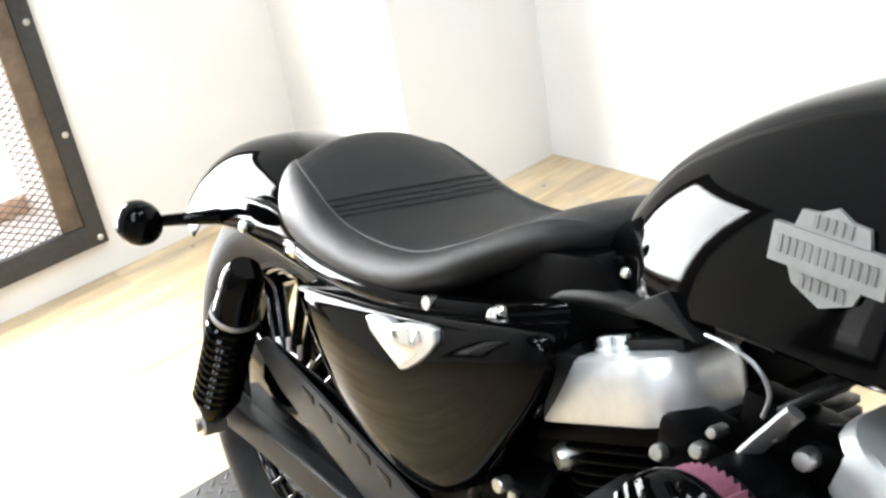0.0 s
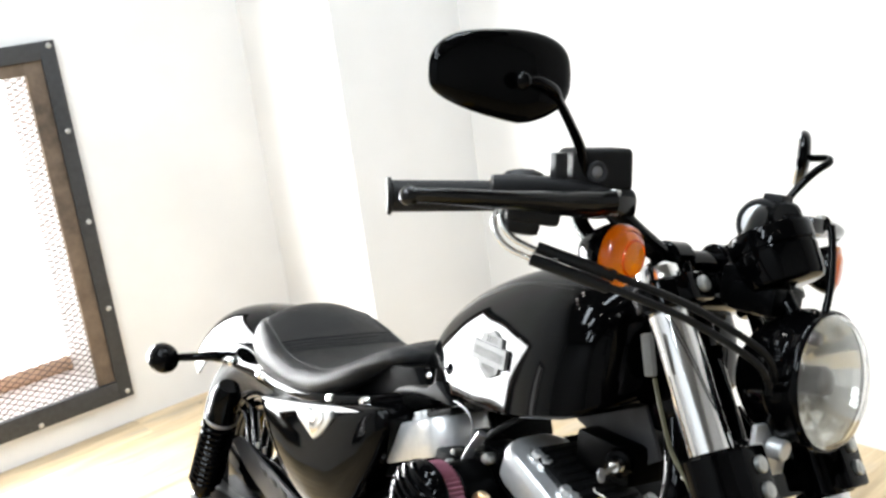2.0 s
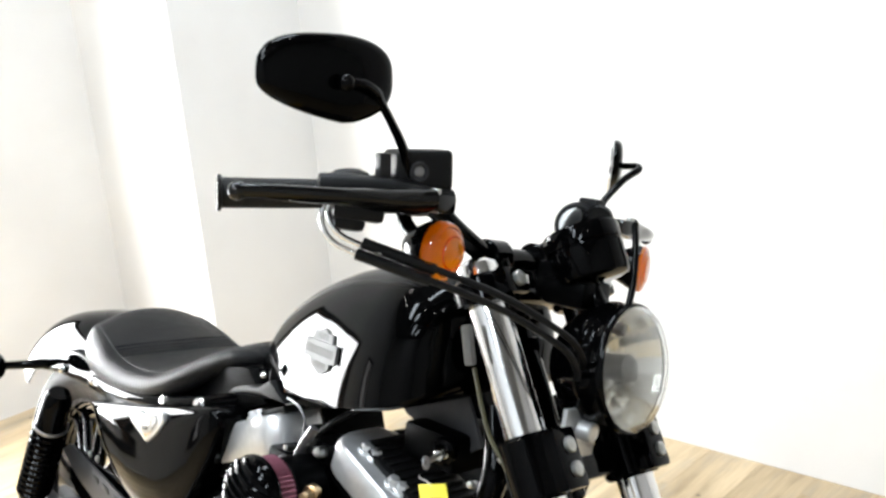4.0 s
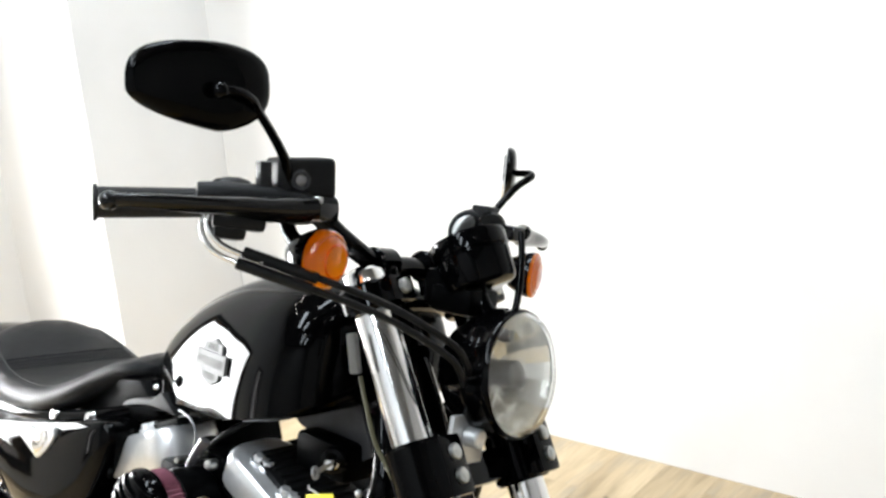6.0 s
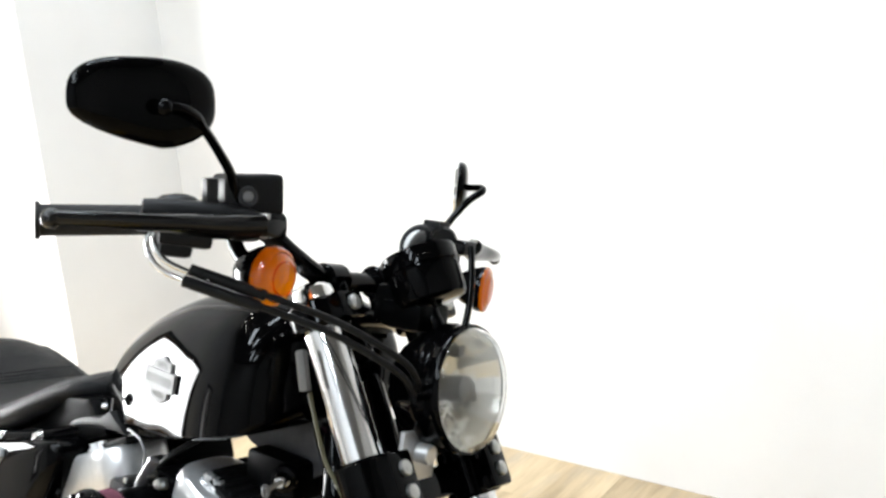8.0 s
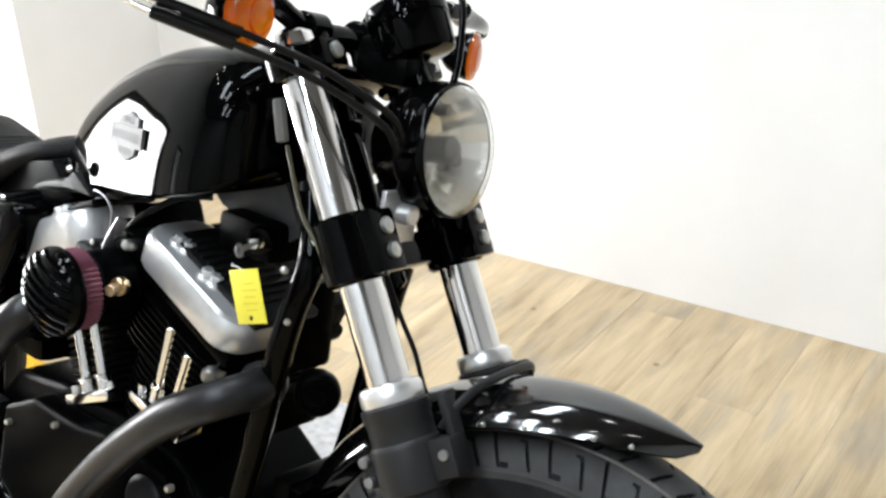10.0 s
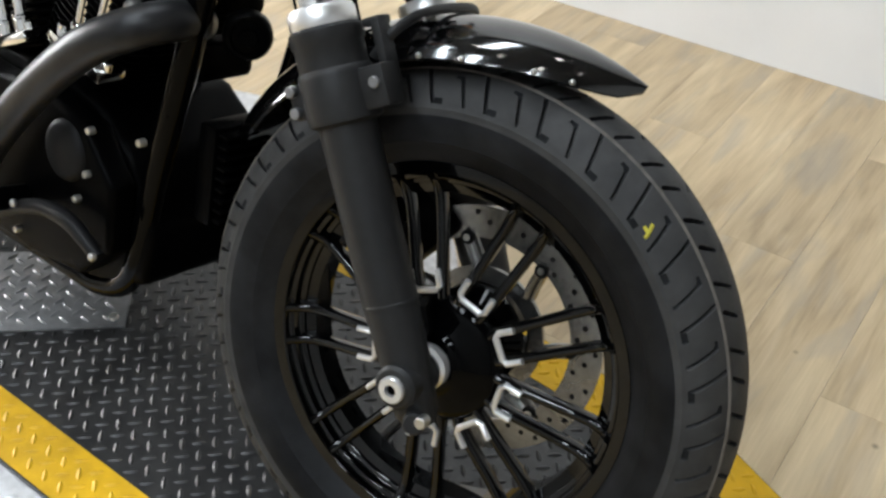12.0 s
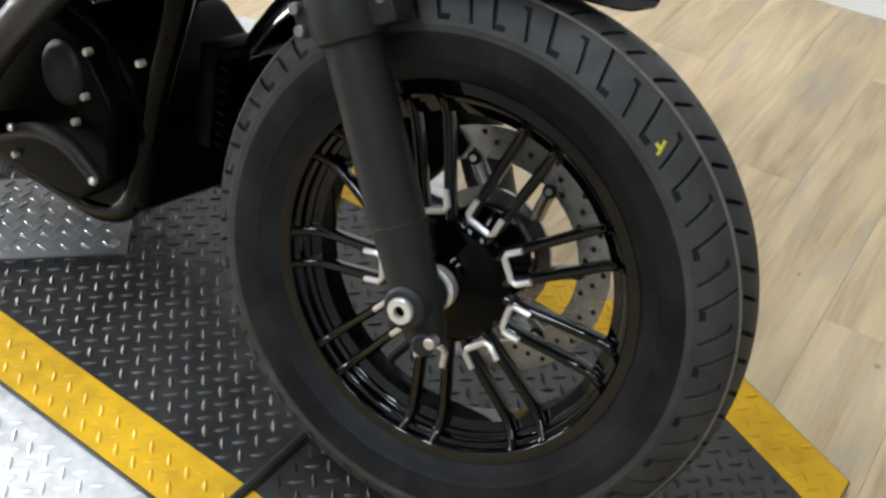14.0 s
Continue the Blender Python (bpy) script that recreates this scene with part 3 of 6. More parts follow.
def tyre(radius, half_width, crown, bead, centre, tread, pitches=30, nu=2400):
    """A tyre turned about the y axis, with real grooves pressed into the tread."""
    arc = np.linspace(-1, 1, 171 if tread else 31)
    prof = []
    for t in arc:
        a = abs(t)
        if a < 0.66:  # tread band
            y = half_width * 0.93 * math.sin(a / 0.66 * 1.18) / math.sin(1.18)
            r = radius - crown * (1 - math.cos(a / 0.66 * 1.18)) / (1 - math.cos(1.18)) * 0.62
        else:
            k = (a - 0.66) / 0.34
            y = half_width * (0.93 + 0.09 * math.sin(k * math.pi) - 0.32 * k**1.6 + 0.018 * math.exp(-(((k - 0.10) / 0.035) ** 2)) + 0.012 * math.exp(-(((k - 0.62) / 0.03) ** 2)))
            r = radius - crown * 0.62 - (radius - crown * 0.62 - bead) * k
        prof.append((math.copysign(y, t) if t else 0.0, r))
    prof = np.array(prof)
    step = np.r_[0, np.cumsum(np.hypot(*np.diff(prof, axis=0).T))]
    across = step - step[len(step) // 2]
    n = nu if tread else 96
    th = np.arange(n) * 2 * np.pi / n
    rr = np.repeat(prof[None, :, 1], n, 0)
    GROOVES[tread] = np.zeros((n, len(prof) - 1), bool)
    if tread:
        cell = 2 * np.pi * radius / pitches
        s = (th * radius)[:, None] + 0 * rr
        a = across[None] + 0 * rr
        depth = np.zeros_like(rr)
        for sign, shift in ((1, 0.0), (-1, 0.5)):
            q, f = sign * a, np.mod(s + shift * cell, cell)
            for (f0, q0), (f1, q1), w in (((0.0291, 0.0380), (0.0134, 0.0770), 0.0015), ((0.0134, 0.0770), (0.0020, 0.0778), 0.0017),
                                          ((0.0537, 0.0490), (0.0403, 0.0785), 0.0014), ((0.0537, 0.0490), (0.0600, 0.0480), 0.0013),
                                          ((0.0180, 0.0300), (0.0080, 0.0110), 0.0014), ((0.0480, 0.0310), (0.0360, 0.0060), 0.0014)):
                d = np.hypot(f1 - f0, q1 - q0)
                ux, uy = (f1 - f0) / d, (q1 - q0) / d
                along = np.clip((f - f0) * ux + (q - q0) * uy, 0, d)
                off = np.hypot(f - f0 - along * ux, q - q0 - along * uy)
                depth = np.maximum(depth, np.clip((w + 0.0006 - off) / 0.0006, 0, 1))
        depth = np.maximum(depth, 0.25 * np.clip(1.6 - abs(a) / 0.0006, 0, 1) * -1)
        # faces inside the grooves keep the dark rubber, shade coloured into the recess
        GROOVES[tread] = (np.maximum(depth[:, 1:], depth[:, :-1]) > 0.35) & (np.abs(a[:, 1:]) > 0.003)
        rr = rr - 0.007 * depth
    verts = np.stack([np.cos(th)[:, None] * rr, np.repeat(prof[None, :, 0], n, 0), np.sin(th)[:, None] * rr], -1) + np.array(centre)
    m = len(prof)
    i, j = np.meshgrid(np.arange(n), np.arange(m - 1), indexing="ij")
    i2 = (i + 1) % n
    faces = np.stack([i * m + j, i2 * m + j, i2 * m + j + 1, i * m + j + 1], -1).reshape(-1, 4)
    me = bpy.data.meshes.new("tyre")
    me.from_pydata(verts.reshape(-1, 3).tolist(), [], faces[:, ::-1].tolist())
    bm = bmesh.new()
    bm.from_mesh(me)
    bpy.data.meshes.remove(me)
    return bm


def rim_bm(centre, lip=0.218, well=0.176, half=0.046):
    steps = [(0.012, 0.0), (0.0132, 0.0010), (0.0138, 0.003), (0.0142, 0.008), (0.0155, 0.0095), (0.0185, 0.0100), (0.0200, 0.0112), (0.0204, 0.014), (0.0208, 0.019), (0.0222, 0.0206), (0.0252, 0.0212), (0.0268, 0.0225), (0.0272, 0.026), (0.0340, 0.0285)]
    p = [(lip - 0.012, -half), (lip, -half - 0.001), (lip + 0.001, -half + 0.006), (lip - 0.012, -half + 0.010), (lip - 0.018, -half + 0.022), (well + 0.012, -0.012), (well + 0.012, 0.012),
         (lip - 0.018, half - 0.022), (lip - 0.012, half - 0.010), (lip + 0.001, half - 0.006), (lip, half + 0.001), *[(lip - r, half - k) for r, k in steps],
         (well + 0.004, 0.016), (well + 0.004, -0.016), *[(lip - r, k - half) for r, k in steps[::-1]]]
    return lathe(p, centre, (0, 1, 0), 96)


def on_wheel(r, ang, y, centre):
    return Vector(centre) + Vector((r * math.cos(ang), y, r * math.sin(ang)))


def make_wheel(name, centre, spokes, first, steer, tyre_bm, disc_y, label, tyre_radius):
    c = Vector(centre)
    w = part(name, rim_bm(c), ENAMEL, bike, label, steer)
    tyre_ob = part("tyre", tyre_bm, RUBBER, w, "black road tyre with angled grooves", sharp=24)
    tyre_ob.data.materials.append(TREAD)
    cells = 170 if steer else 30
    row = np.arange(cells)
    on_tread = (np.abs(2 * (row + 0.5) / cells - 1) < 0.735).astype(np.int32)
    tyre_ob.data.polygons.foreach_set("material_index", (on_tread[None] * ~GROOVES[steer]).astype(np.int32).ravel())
    crown = tyre_radius - 0.0086
    for side in (-1, 1):
        part("moulding_seam", lathe([(crown - 0.001, side * 0.0368), (crown + 0.0010, side * 0.0361), (crown + 0.0018, side * 0.0347), (crown + 0.0006, side * 0.0342)], c, (0, 1, 0), 180), SEAM, tyre_ob, "pale moulding seam round the tread")
    part("hub", lathe([(0, -0.060), (0.028, -0.060), (0.032, -0.057), (0.040, -0.052), (0.056, -0.049), (0.068, -0.046), (0.0725, -0.041), (0.0725, -0.032), (0.052, -0.028), (0.045, 0.03), (0.060, 0.042), (0.060, 0.05), (0, 0.05)], c, (0, 1, 0), 48), GLOSS, w)
    for k in range(spokes):
        a = first + 2 * math.pi * k / spokes
        d, t = Vector((math.cos(a), 0, math.sin(a))), Vector((-math.sin(a), 0, math.cos(a)))
        rails = []
        for s in (-1, 1):
            pts = [(0.058, 0.012, -0.036), (0.075, 0.0155, -0.037), (0.10, 0.0165, -0.034), (0.15, 0.0185, -0.024), (0.175, 0.0195, -0.021), (0.188, 0.0199, -0.023), (0.197, 0.0202, -0.030), (0.2025, 0.0204, -0.0365)]
            rails.append(loft([[c + d * r + t * (s * o + x) + Vector((0, y + z, 0)) for x, z in round_rect(0.0112, 0.018, 0.0052, 3)] for r, o, y in pts]))
        part("spoke", merge(*rails), ENAMEL, w)
        u = [c + d * r + t * o + Vector((0, -0.047, 0)) for r, o in ((0.101, -0.0168), (0.083, -0.0168), (0.0785, -0.012), (0.0785, 0.012), (0.083, 0.0168), (0.101, 0.0168))]
        part("spoke_accent", tube(u, 0.0036, 8, 3, smooth=False), ALLOY, w, "bright machined spoke edge")
    disc = lathe([(0.112, 0.0), (0.150, 0.0), (0.150, 0.005), (0.112, 0.005), (0.112, 0.0)], c + Vector((0, disc_y, 0)), (0, 1, 0), 72)
    dsc = part("brake_disc", disc, DISC_STEEL, w, "drilled steel brake disc")
    carrier = lathe([(0.058, 0.001), (0.078, 0.001), (0.078, 0.006), (0.058, 0.006), (0.058, 0.001)], c + Vector((0, disc_y, 0)), (0, 1, 0), 48)
    part("disc_carrier", carrier, DISC_STEEL, w)
    for k in range(7):
        a = 2 * math.pi * k / 7 + 0.2
        arm = tube([on_wheel(0.074, a - 0.16, disc_y + 0.0035, c), on_wheel(0.094, a - 0.05, disc_y + 0.0035, c), on_wheel(0.116, a, disc_y + 0.0035, c)], 0.0095, 8, 3, flat=0.3)
        part("carrier_arm", arm, DISC_STEEL, w)
        part("disc_bolt", rod(on_wheel(0.112, a, disc_y - 0.004, c), on_wheel(0.112, a, disc_y + 0.003, c), 0.0085, 14), SATIN, w)
        part("bolt_head", rod(on_wheel(0.112, a, disc_y - 0.006, c), on_wheel(0.112, a, disc_y - 0.003, c), 0.0042, 8), SCREW_STEEL, w)
    dots = []
    for k in range(57):
        r, a = (0.120, 0.131, 0.142)[k % 3], 2 * math.pi * k / 57
        dots.append(rod(on_wheel(r, a, disc_y - 0.0005, c), on_wheel(r, a, disc_y + 0.001, c), 0.0034, 8))
    part("disc_hole", merge(*dots), BLACK_PLASTIC, w)["kind"] = "stuff"
    return w


front_wheel = make_wheel("front_wheel", AXLE, 9, radians(74), True, tyre(0.321, 0.069, 0.062, 0.214, AXLE, True), 0.062, "gloss black cast wheel with split spokes", 0.321)
AXLE_R = Vector((-1.495, 0, 0.325))
make_wheel("rear_wheel", AXLE_R, 9, radians(10), False, tyre(0.324, 0.076, 0.066, 0.214, AXLE_R, False), 0.062, "gloss black cast rear wheel", 0.324)


def tread_point(ang, side, lift=0.001):
    t = side
    y = 0.069 * 0.93 * math.sin(t / 0.66 * 1.18) / math.sin(1.18)
    r = 0.321 - 0.062 * (1 - math.cos(t / 0.66 * 1.18)) / (1 - math.cos(1.18)) * 0.62 + lift
    return AXLE + Vector((r * math.cos(ang), -y, r * math.sin(ang)))


part("paint_mark", merge(tube([tread_point(radians(51.6), 0.645), tread_point(radians(52.2), 0.59), tread_point(radians(53.0), 0.53)], 0.0024, 6, 2, flat=0.5), tube([tread_point(radians(52.2), 0.60), tread_point(radians(53.6), 0.60)], 0.0018, 6, 2, flat=0.5)), PAINT_MARK, front_wheel, "yellow chalk mark on the tread")

# fork
H = 0.107
for y in (-H, H):
    part("fork_tube", rod(fork_point(0.36, y), fork_point(0.757, y), 0.0245, 40, 0.05), CHROME, bike, "polished chrome fork tube", True)
    leg = lathe([(0, -0.050), (0.016, -0.050), (0.023, -0.036), (0.0265, 0.02), (0.0285, 0.07), (0.0295, 0.10), (0.0300, 0.268), (0.0375, 0.272), (0.0385, 0.278), (0.0385, 0.318), (0.0375, 0.323), (0.0355, 0.325), (0.0355, 0.348), (0.0375, 0.351), (0.0375, 0.363), (0.034, 0.366), (0, 0.366)], fork_point(0, y), UP_FORK, 40)
    side = -1 if y < 0 else 1
    lug = merge(leg, rod(fork_point(0, y - 0.026 * side), fork_point(0, y + 0.032 * side), 0.0235, 28), rod(fork_point(-0.04, y, 0.0), fork_point(-0.04, y + 0.03 * side, 0.012), 0.012, 14),
                rod(fork_point(0.080, y), fork_point(0.086, y), 0.0296, 32))
    slider = part("fork_slider", lug, SLIDER, bike, "satin black fork slider", True)
    part("dust_ring", lathe([(0.0215, 0.3645), (0.033, 0.3645), (0.0345, 0.368), (0.0345, 0.381), (0.032, 0.385), (0.026, 0.387), (0.0215, 0.387)], fork_point(0, y), UP_FORK, 40), RING_METAL, slider, "bright dust ring")
    cap_ob = part("axle_cap", lathe([(0.0055, 0.0), (0.0135, 0.0), (0.0145, 0.003), (0.0145, 0.006), (0.013, 0.008), (0.0065, 0.008), (0.0055, 0.004), (0.0055, 0.0)], fork_point(0, y + 0.031 * side), (0, side, 0), 24), ALLOY, slider, "bright axle nut")
    part("axle_socket", rod(fork_point(0, y + 0.031 * side), fork_point(0, y + 0.035 * side), 0.0075, 14), POWDER, slider)
    rot = Matrix.Rotation(-RAKE, 3, "Y")
    ear = merge(box(fork_point(0.298, y, 0.046), (0.034, 0.030, 0.042), 0.004, rot), box(fork_point(0.330, y - side * 0.012, 0.056), (0.010, 0.022, 0.066), 0.003, rot), box(fork_point(0.360, y - side * 0.016, 0.050), (0.022, 0.022, 0.009), 0.003, rot),
                box(fork_point(0.300, y, -0.044), (0.022, 0.022, 0.036), 0.004, rot))
    bracket = part("fender_bracket", ear, SLIDER, slider)
    for s, ah in ((0.302, 0.052), (0.312, -0.048), (0.290, -0.048)):
        part("clamp_bolt", rod(fork_point(s, y + side * 0.008, ah), fork_point(s, y + side * 0.019, ah), 0.006, 10), ALLOY_DARK, slider)
    part("pinch_bolt", rod(fork_point(-0.038, y + side * 0.02, 0.022), fork_point(-0.038, y + side * 0.034, 0.022), 0.0065, 10), SCREW_STEEL, slider)
part("axle_spacer", rod(AXLE + Vector((0, -0.078, 0)), AXLE + Vector((0, -0.060, 0)), 0.025, 28), ALLOY, bike, "bare metal axle spacer", True)
part("axle_rod", rod(AXLE + Vector((0, -0.12, 0)), AXLE + Vector((0, 0.12, 0)), 0.011, 16), ALLOY_DARK, bike, "", True)


def tree(name, s, thick, bolts, label):
    """A fork yoke: two split clamps and the bridge between them."""
    bits = []
    rot = Matrix.Rotation(-RAKE, 3, "Y")
    for y in (-H, H):
        side = -1 if y < 0 else 1
        bits.append(rod(fork_point(s - thick / 2, y), fork_point(s + thick / 2, y), 0.036, 36, 0.12))
        bits.append(box(fork_point(s, y - side * 0.004, 0.030), (0.036, 0.046, thick * 0.94), 0.006, rot))
    bits.append(box(fork_point(s - thick * 0.1, 0, -0.012), (0.042, 2 * H - 0.02, thick * 0.55), 0.008, rot))
    bits.append(rod(fork_point(s - thick / 2 - 0.01, 0, -0.046), fork_point(s + thick / 2 + 0.01, 0, -0.046), 0.03, 28))
    t = part(name, merge(*bits), GLOSS, bike, label, True)
    for y in (-H, H):
        side = -1 if y < 0 else 1
        for ds in bolts:
            part("bolt", merge(rod(fork_point(s + ds, y - side * 0.004, 0.046), fork_point(s + ds, y - side * 0.004, 0.0535), 0.0092, 20), rod(fork_point(s + ds, y - side * 0.004, 0.0535), fork_point(s + ds, y - side * 0.004, 0.0545), 0.005, 6)), SCREW_STEEL, t, "silver clamp bolt")
    return t


low_tree = tree("lower_yoke", 0.533, 0.074, (-0.0135, 0.0135), "gloss black lower fork yoke")
top_tree = tree("upper_yoke", 0.742, 0.034, (0.0,), "gloss black upper fork yoke")
part("steering_neck", rod((-0.317, 0, 0.772), (-0.414, 0, 0.945), 0.027, 28), GLOSS, bike)
for y in (-H, H):
    part("fork_cap", lathe([(0.0, 0.783), (0.016, 0.782), (0.024, 0.775), (0.026, 0.762), (0.026, 0.757)], fork_point(0, y), UP_FORK, 28), CHROME, bike, "chrome fork cap", True)

# front fender
def fender_bm(centre, rad, half, a0, a1, n=40, tail=0.0, drop=0.018, thick=0.0025, taper=True):
    rings = []
    for i in range(n + 1):
        t = i / n
        a = a0 + (a1 - a0) * t
        e = min(t, 1 - t)
        w = half * (0.05 + 0.95 * math.sin(math.pi / 2 * min(1.0, e / 0.42)) ** 0.62 if taper else 1.0)
        sink = (drop + 0.022) * (w / half) ** 0.55
        row, back = [], []
        for k in range(15):
            s = -1 + 2 * k / 14
            if taper:
                y = w * math.sin(s * 1.35) / math.sin(1.35)
                r = rad - sink * (1 - math.cos(s * 1.35)) / (1 - math.cos(1.35))
            else:
                y = w * math.copysign(abs(math.sin(s * 1.57)) ** 0.72, s)
                r = rad - sink * (1 - abs(math.cos(s * 1.57)) ** 0.72)
            row.append(Vector(centre) + Vector((r * math.cos(a), y, r * math.sin(a))))
            back.append(Vector(centre) + Vector(((r - thick) * math.cos(a), y * (1 - thick / w), (r - thick) * math.sin(a))))
        rings.append(row + back[::-1])
    return loft(rings)


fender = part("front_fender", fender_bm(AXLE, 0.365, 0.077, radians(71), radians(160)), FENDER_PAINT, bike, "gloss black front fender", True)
part("fender_loop", tube([(-0.130, -0.093, 0.622), (-0.116, -0.088, 0.652), (-0.108, -0.066, 0.669), (-0.104, -0.03, 0.675), (-0.104, 0.03, 0.675), (-0.108, 0.066, 0.669), (-0.116, 0.088, 0.652), (-0.130, 0.093, 0.622)], 0.0052, 10, flat=0.6), SLIDER, fender, "satin black fender strap")
for s in (-1, 1):
    for a in (80, 86, 98, 106):
        w = 0.05 + 0.95 * math.sin(math.pi / 2 * min(1.0, (a - 71) / 89 / 0.42)) ** 0.62
        part("fender_bolt", ball(on_wheel(0.365 - 0.040 * w**0.55 + 0.003, radians(a), s * 0.077 * w, AXLE), 0.003, 12), SCREW_STEEL, fender)
# brake caliper behind the disc
part("brake_caliper", merge(box(AXLE + Vector((-0.115, 0.066, 0.085)), (0.07, 0.05, 0.11), 0.012, Matrix.Rotation(radians(35), 3, "Y")), rod(AXLE + Vector((-0.13, 0.03, 0.11)), AXLE + Vector((-0.13, 0.10, 0.11)), 0.018, 16)), POWDER, bike, "black brake caliper", True)

# headlamp
HL = Vector((-0.263, 0.0123, 0.8937))
HD = Vector((0.990, -0.0325, 0.1336)).normalized()
lamp = part("headlamp", lathe([(0, -0.062), (0.020, -0.061), (0.040, -0.054), (0.058, -0.038), (0.071, -0.016), (0.0755, 0.0), (0.0785, 0.006), (0.0785, 0.014), (0.077, 0.018), (0.077, 0.030), (0.0785, 0.033), (0.0780, 0.038), (0.0765, 0.041), (0.0735, 0.041), (0.0725, 0.034), (0.074, 0.02)], HL, HD, 56), GLOSS, bike, "gloss black headlamp with clear lens", True)
part("reflector", lathe([(0.0720, 0.038), (0.069, 0.030), (0.058, 0.012), (0.044, -0.004), (0.026, -0.016), (0.018, -0.018)], HL, HD, 20), REFLECTOR, lamp, "faceted silver reflector", sharp=6)
part("lens", lathe([(0.0735, 0.0400), (0.0735, 0.0440), (0.0700, 0.0490), (0.060, 0.0545), (0.042, 0.0595), (0.020, 0.0620), (0, 0.0628), (0, 0.0603), (0.020, 0.0595), (0.042, 0.0570), (0.060, 0.0520), (0.0690, 0.0465), (0.0715, 0.0400), (0.0735, 0.0400)], HL, HD, 56), CLEAR, lamp, "clear glass lens").visible_shadow = False
part("bulb_shield", lathe([(0, 0.040), (0.011, 0.038), (0.0165, 0.032), (0.0165, 0.012), (0.012, -0.012)], HL, HD, 24), SHIELD_GREY, lamp, "grey bulb shield")
for o in ((-0.034, -0.020), (0.040, -0.012), (-0.006, 0.046)):
    p = HL + HD * 0.016 + Vector((0, o[0], o[1]))
    part("bulb_clip", rod(p - HD * 0.01, p + HD * 0.006, 0.0075, 12), SHIELD_GREY, lamp)
part("lamp_bracket", merge(tube([(-0.30, 0, 1.0), (-0.285, 0, 0.975), (-0.268, 0, 0.955)], 0.012, 10), tube([(-0.262, 0.030, 1.066), (-0.252, 0.022, 1.04), (-0.241, 0.008, 1.00), (-0.238, 0.0, 0.974)], 0.0045, 10)), GLOSS, bike, "", True)
part("lamp_visor_stay", box((-0.31, 0, 0.975), (0.06, 0.07, 0.035), 0.01), POWDER, bike, "", True)
part("horn_plate", merge(box((-0.262, -0.03, 0.812), (0.006, 0.075, 0.07), 0.002), rod((-0.258, -0.036, 0.822), (-0.238, -0.036, 0.822), 0.012, 16)), ALLOY, bike, "bare metal bracket behind the headlamp", True)

# gauge, risers and handlebar
GA = Vector((-0.50, 0, 0.86)).normalized()
gauge = part("speedometer", lathe([(0, -0.032), (0.038, -0.032), (0.0425, -0.030), (0.0445, -0.026), (0.0465, 0.006), (0.0450, 0.0075), (0.0450, 0.0095), (0.0470, 0.011), (0.0475, 0.028), (0.046, 0.032), (0.042, 0.032), (0.042, 0.026), (0, 0.026)], (-0.303, 0, 1.021), GA, 48), GLOSS, bike, "gloss black round speedometer", True)
part("gauge_face", lathe([(0, 0.0265), (0.041, 0.0265), (0.041, 0.0255)], (-0.306, 0, 1.020), GA, 36), BLACK_PLASTIC, gauge)
part("gauge_mount", merge(box((-0.33, 0, 0.985), (0.05, 0.06, 0.05), 0.012), tube([(-0.36, 0, 1.03), (-0.335, 0, 1.0), (-0.31, 0, 0.97)], 0.012, 10)), POWDER, bike, "", True)
for y in (-0.052, 0.052):
    part("riser", merge(rod((-0.385, y, 0.965), (-0.402, y, 0.998), 0.019, 20), rod((-0.405, y - 0.019, 1.003), (-0.405, y + 0.019, 1.003), 0.021, 20)), GLOSS, bike, "gloss black handlebar riser", True)
BAR = [(-0.405, 0.0, 1.002), (-0.405, 0.06, 1.003), (-0.411, 0.12, 1.028), (-0.428, 0.175, 1.062), (-0.443, 0.22, 1.066), (-0.466, 0.278, 1.053), (-0.530, 0.361, 1.040)]
handlebar = part("handlebar", tube([(x, -y, z) for x, y, z in BAR[::-1]] + BAR[1:], 0.0127, 16), GLOSS, bike, "gloss black handlebar", True)
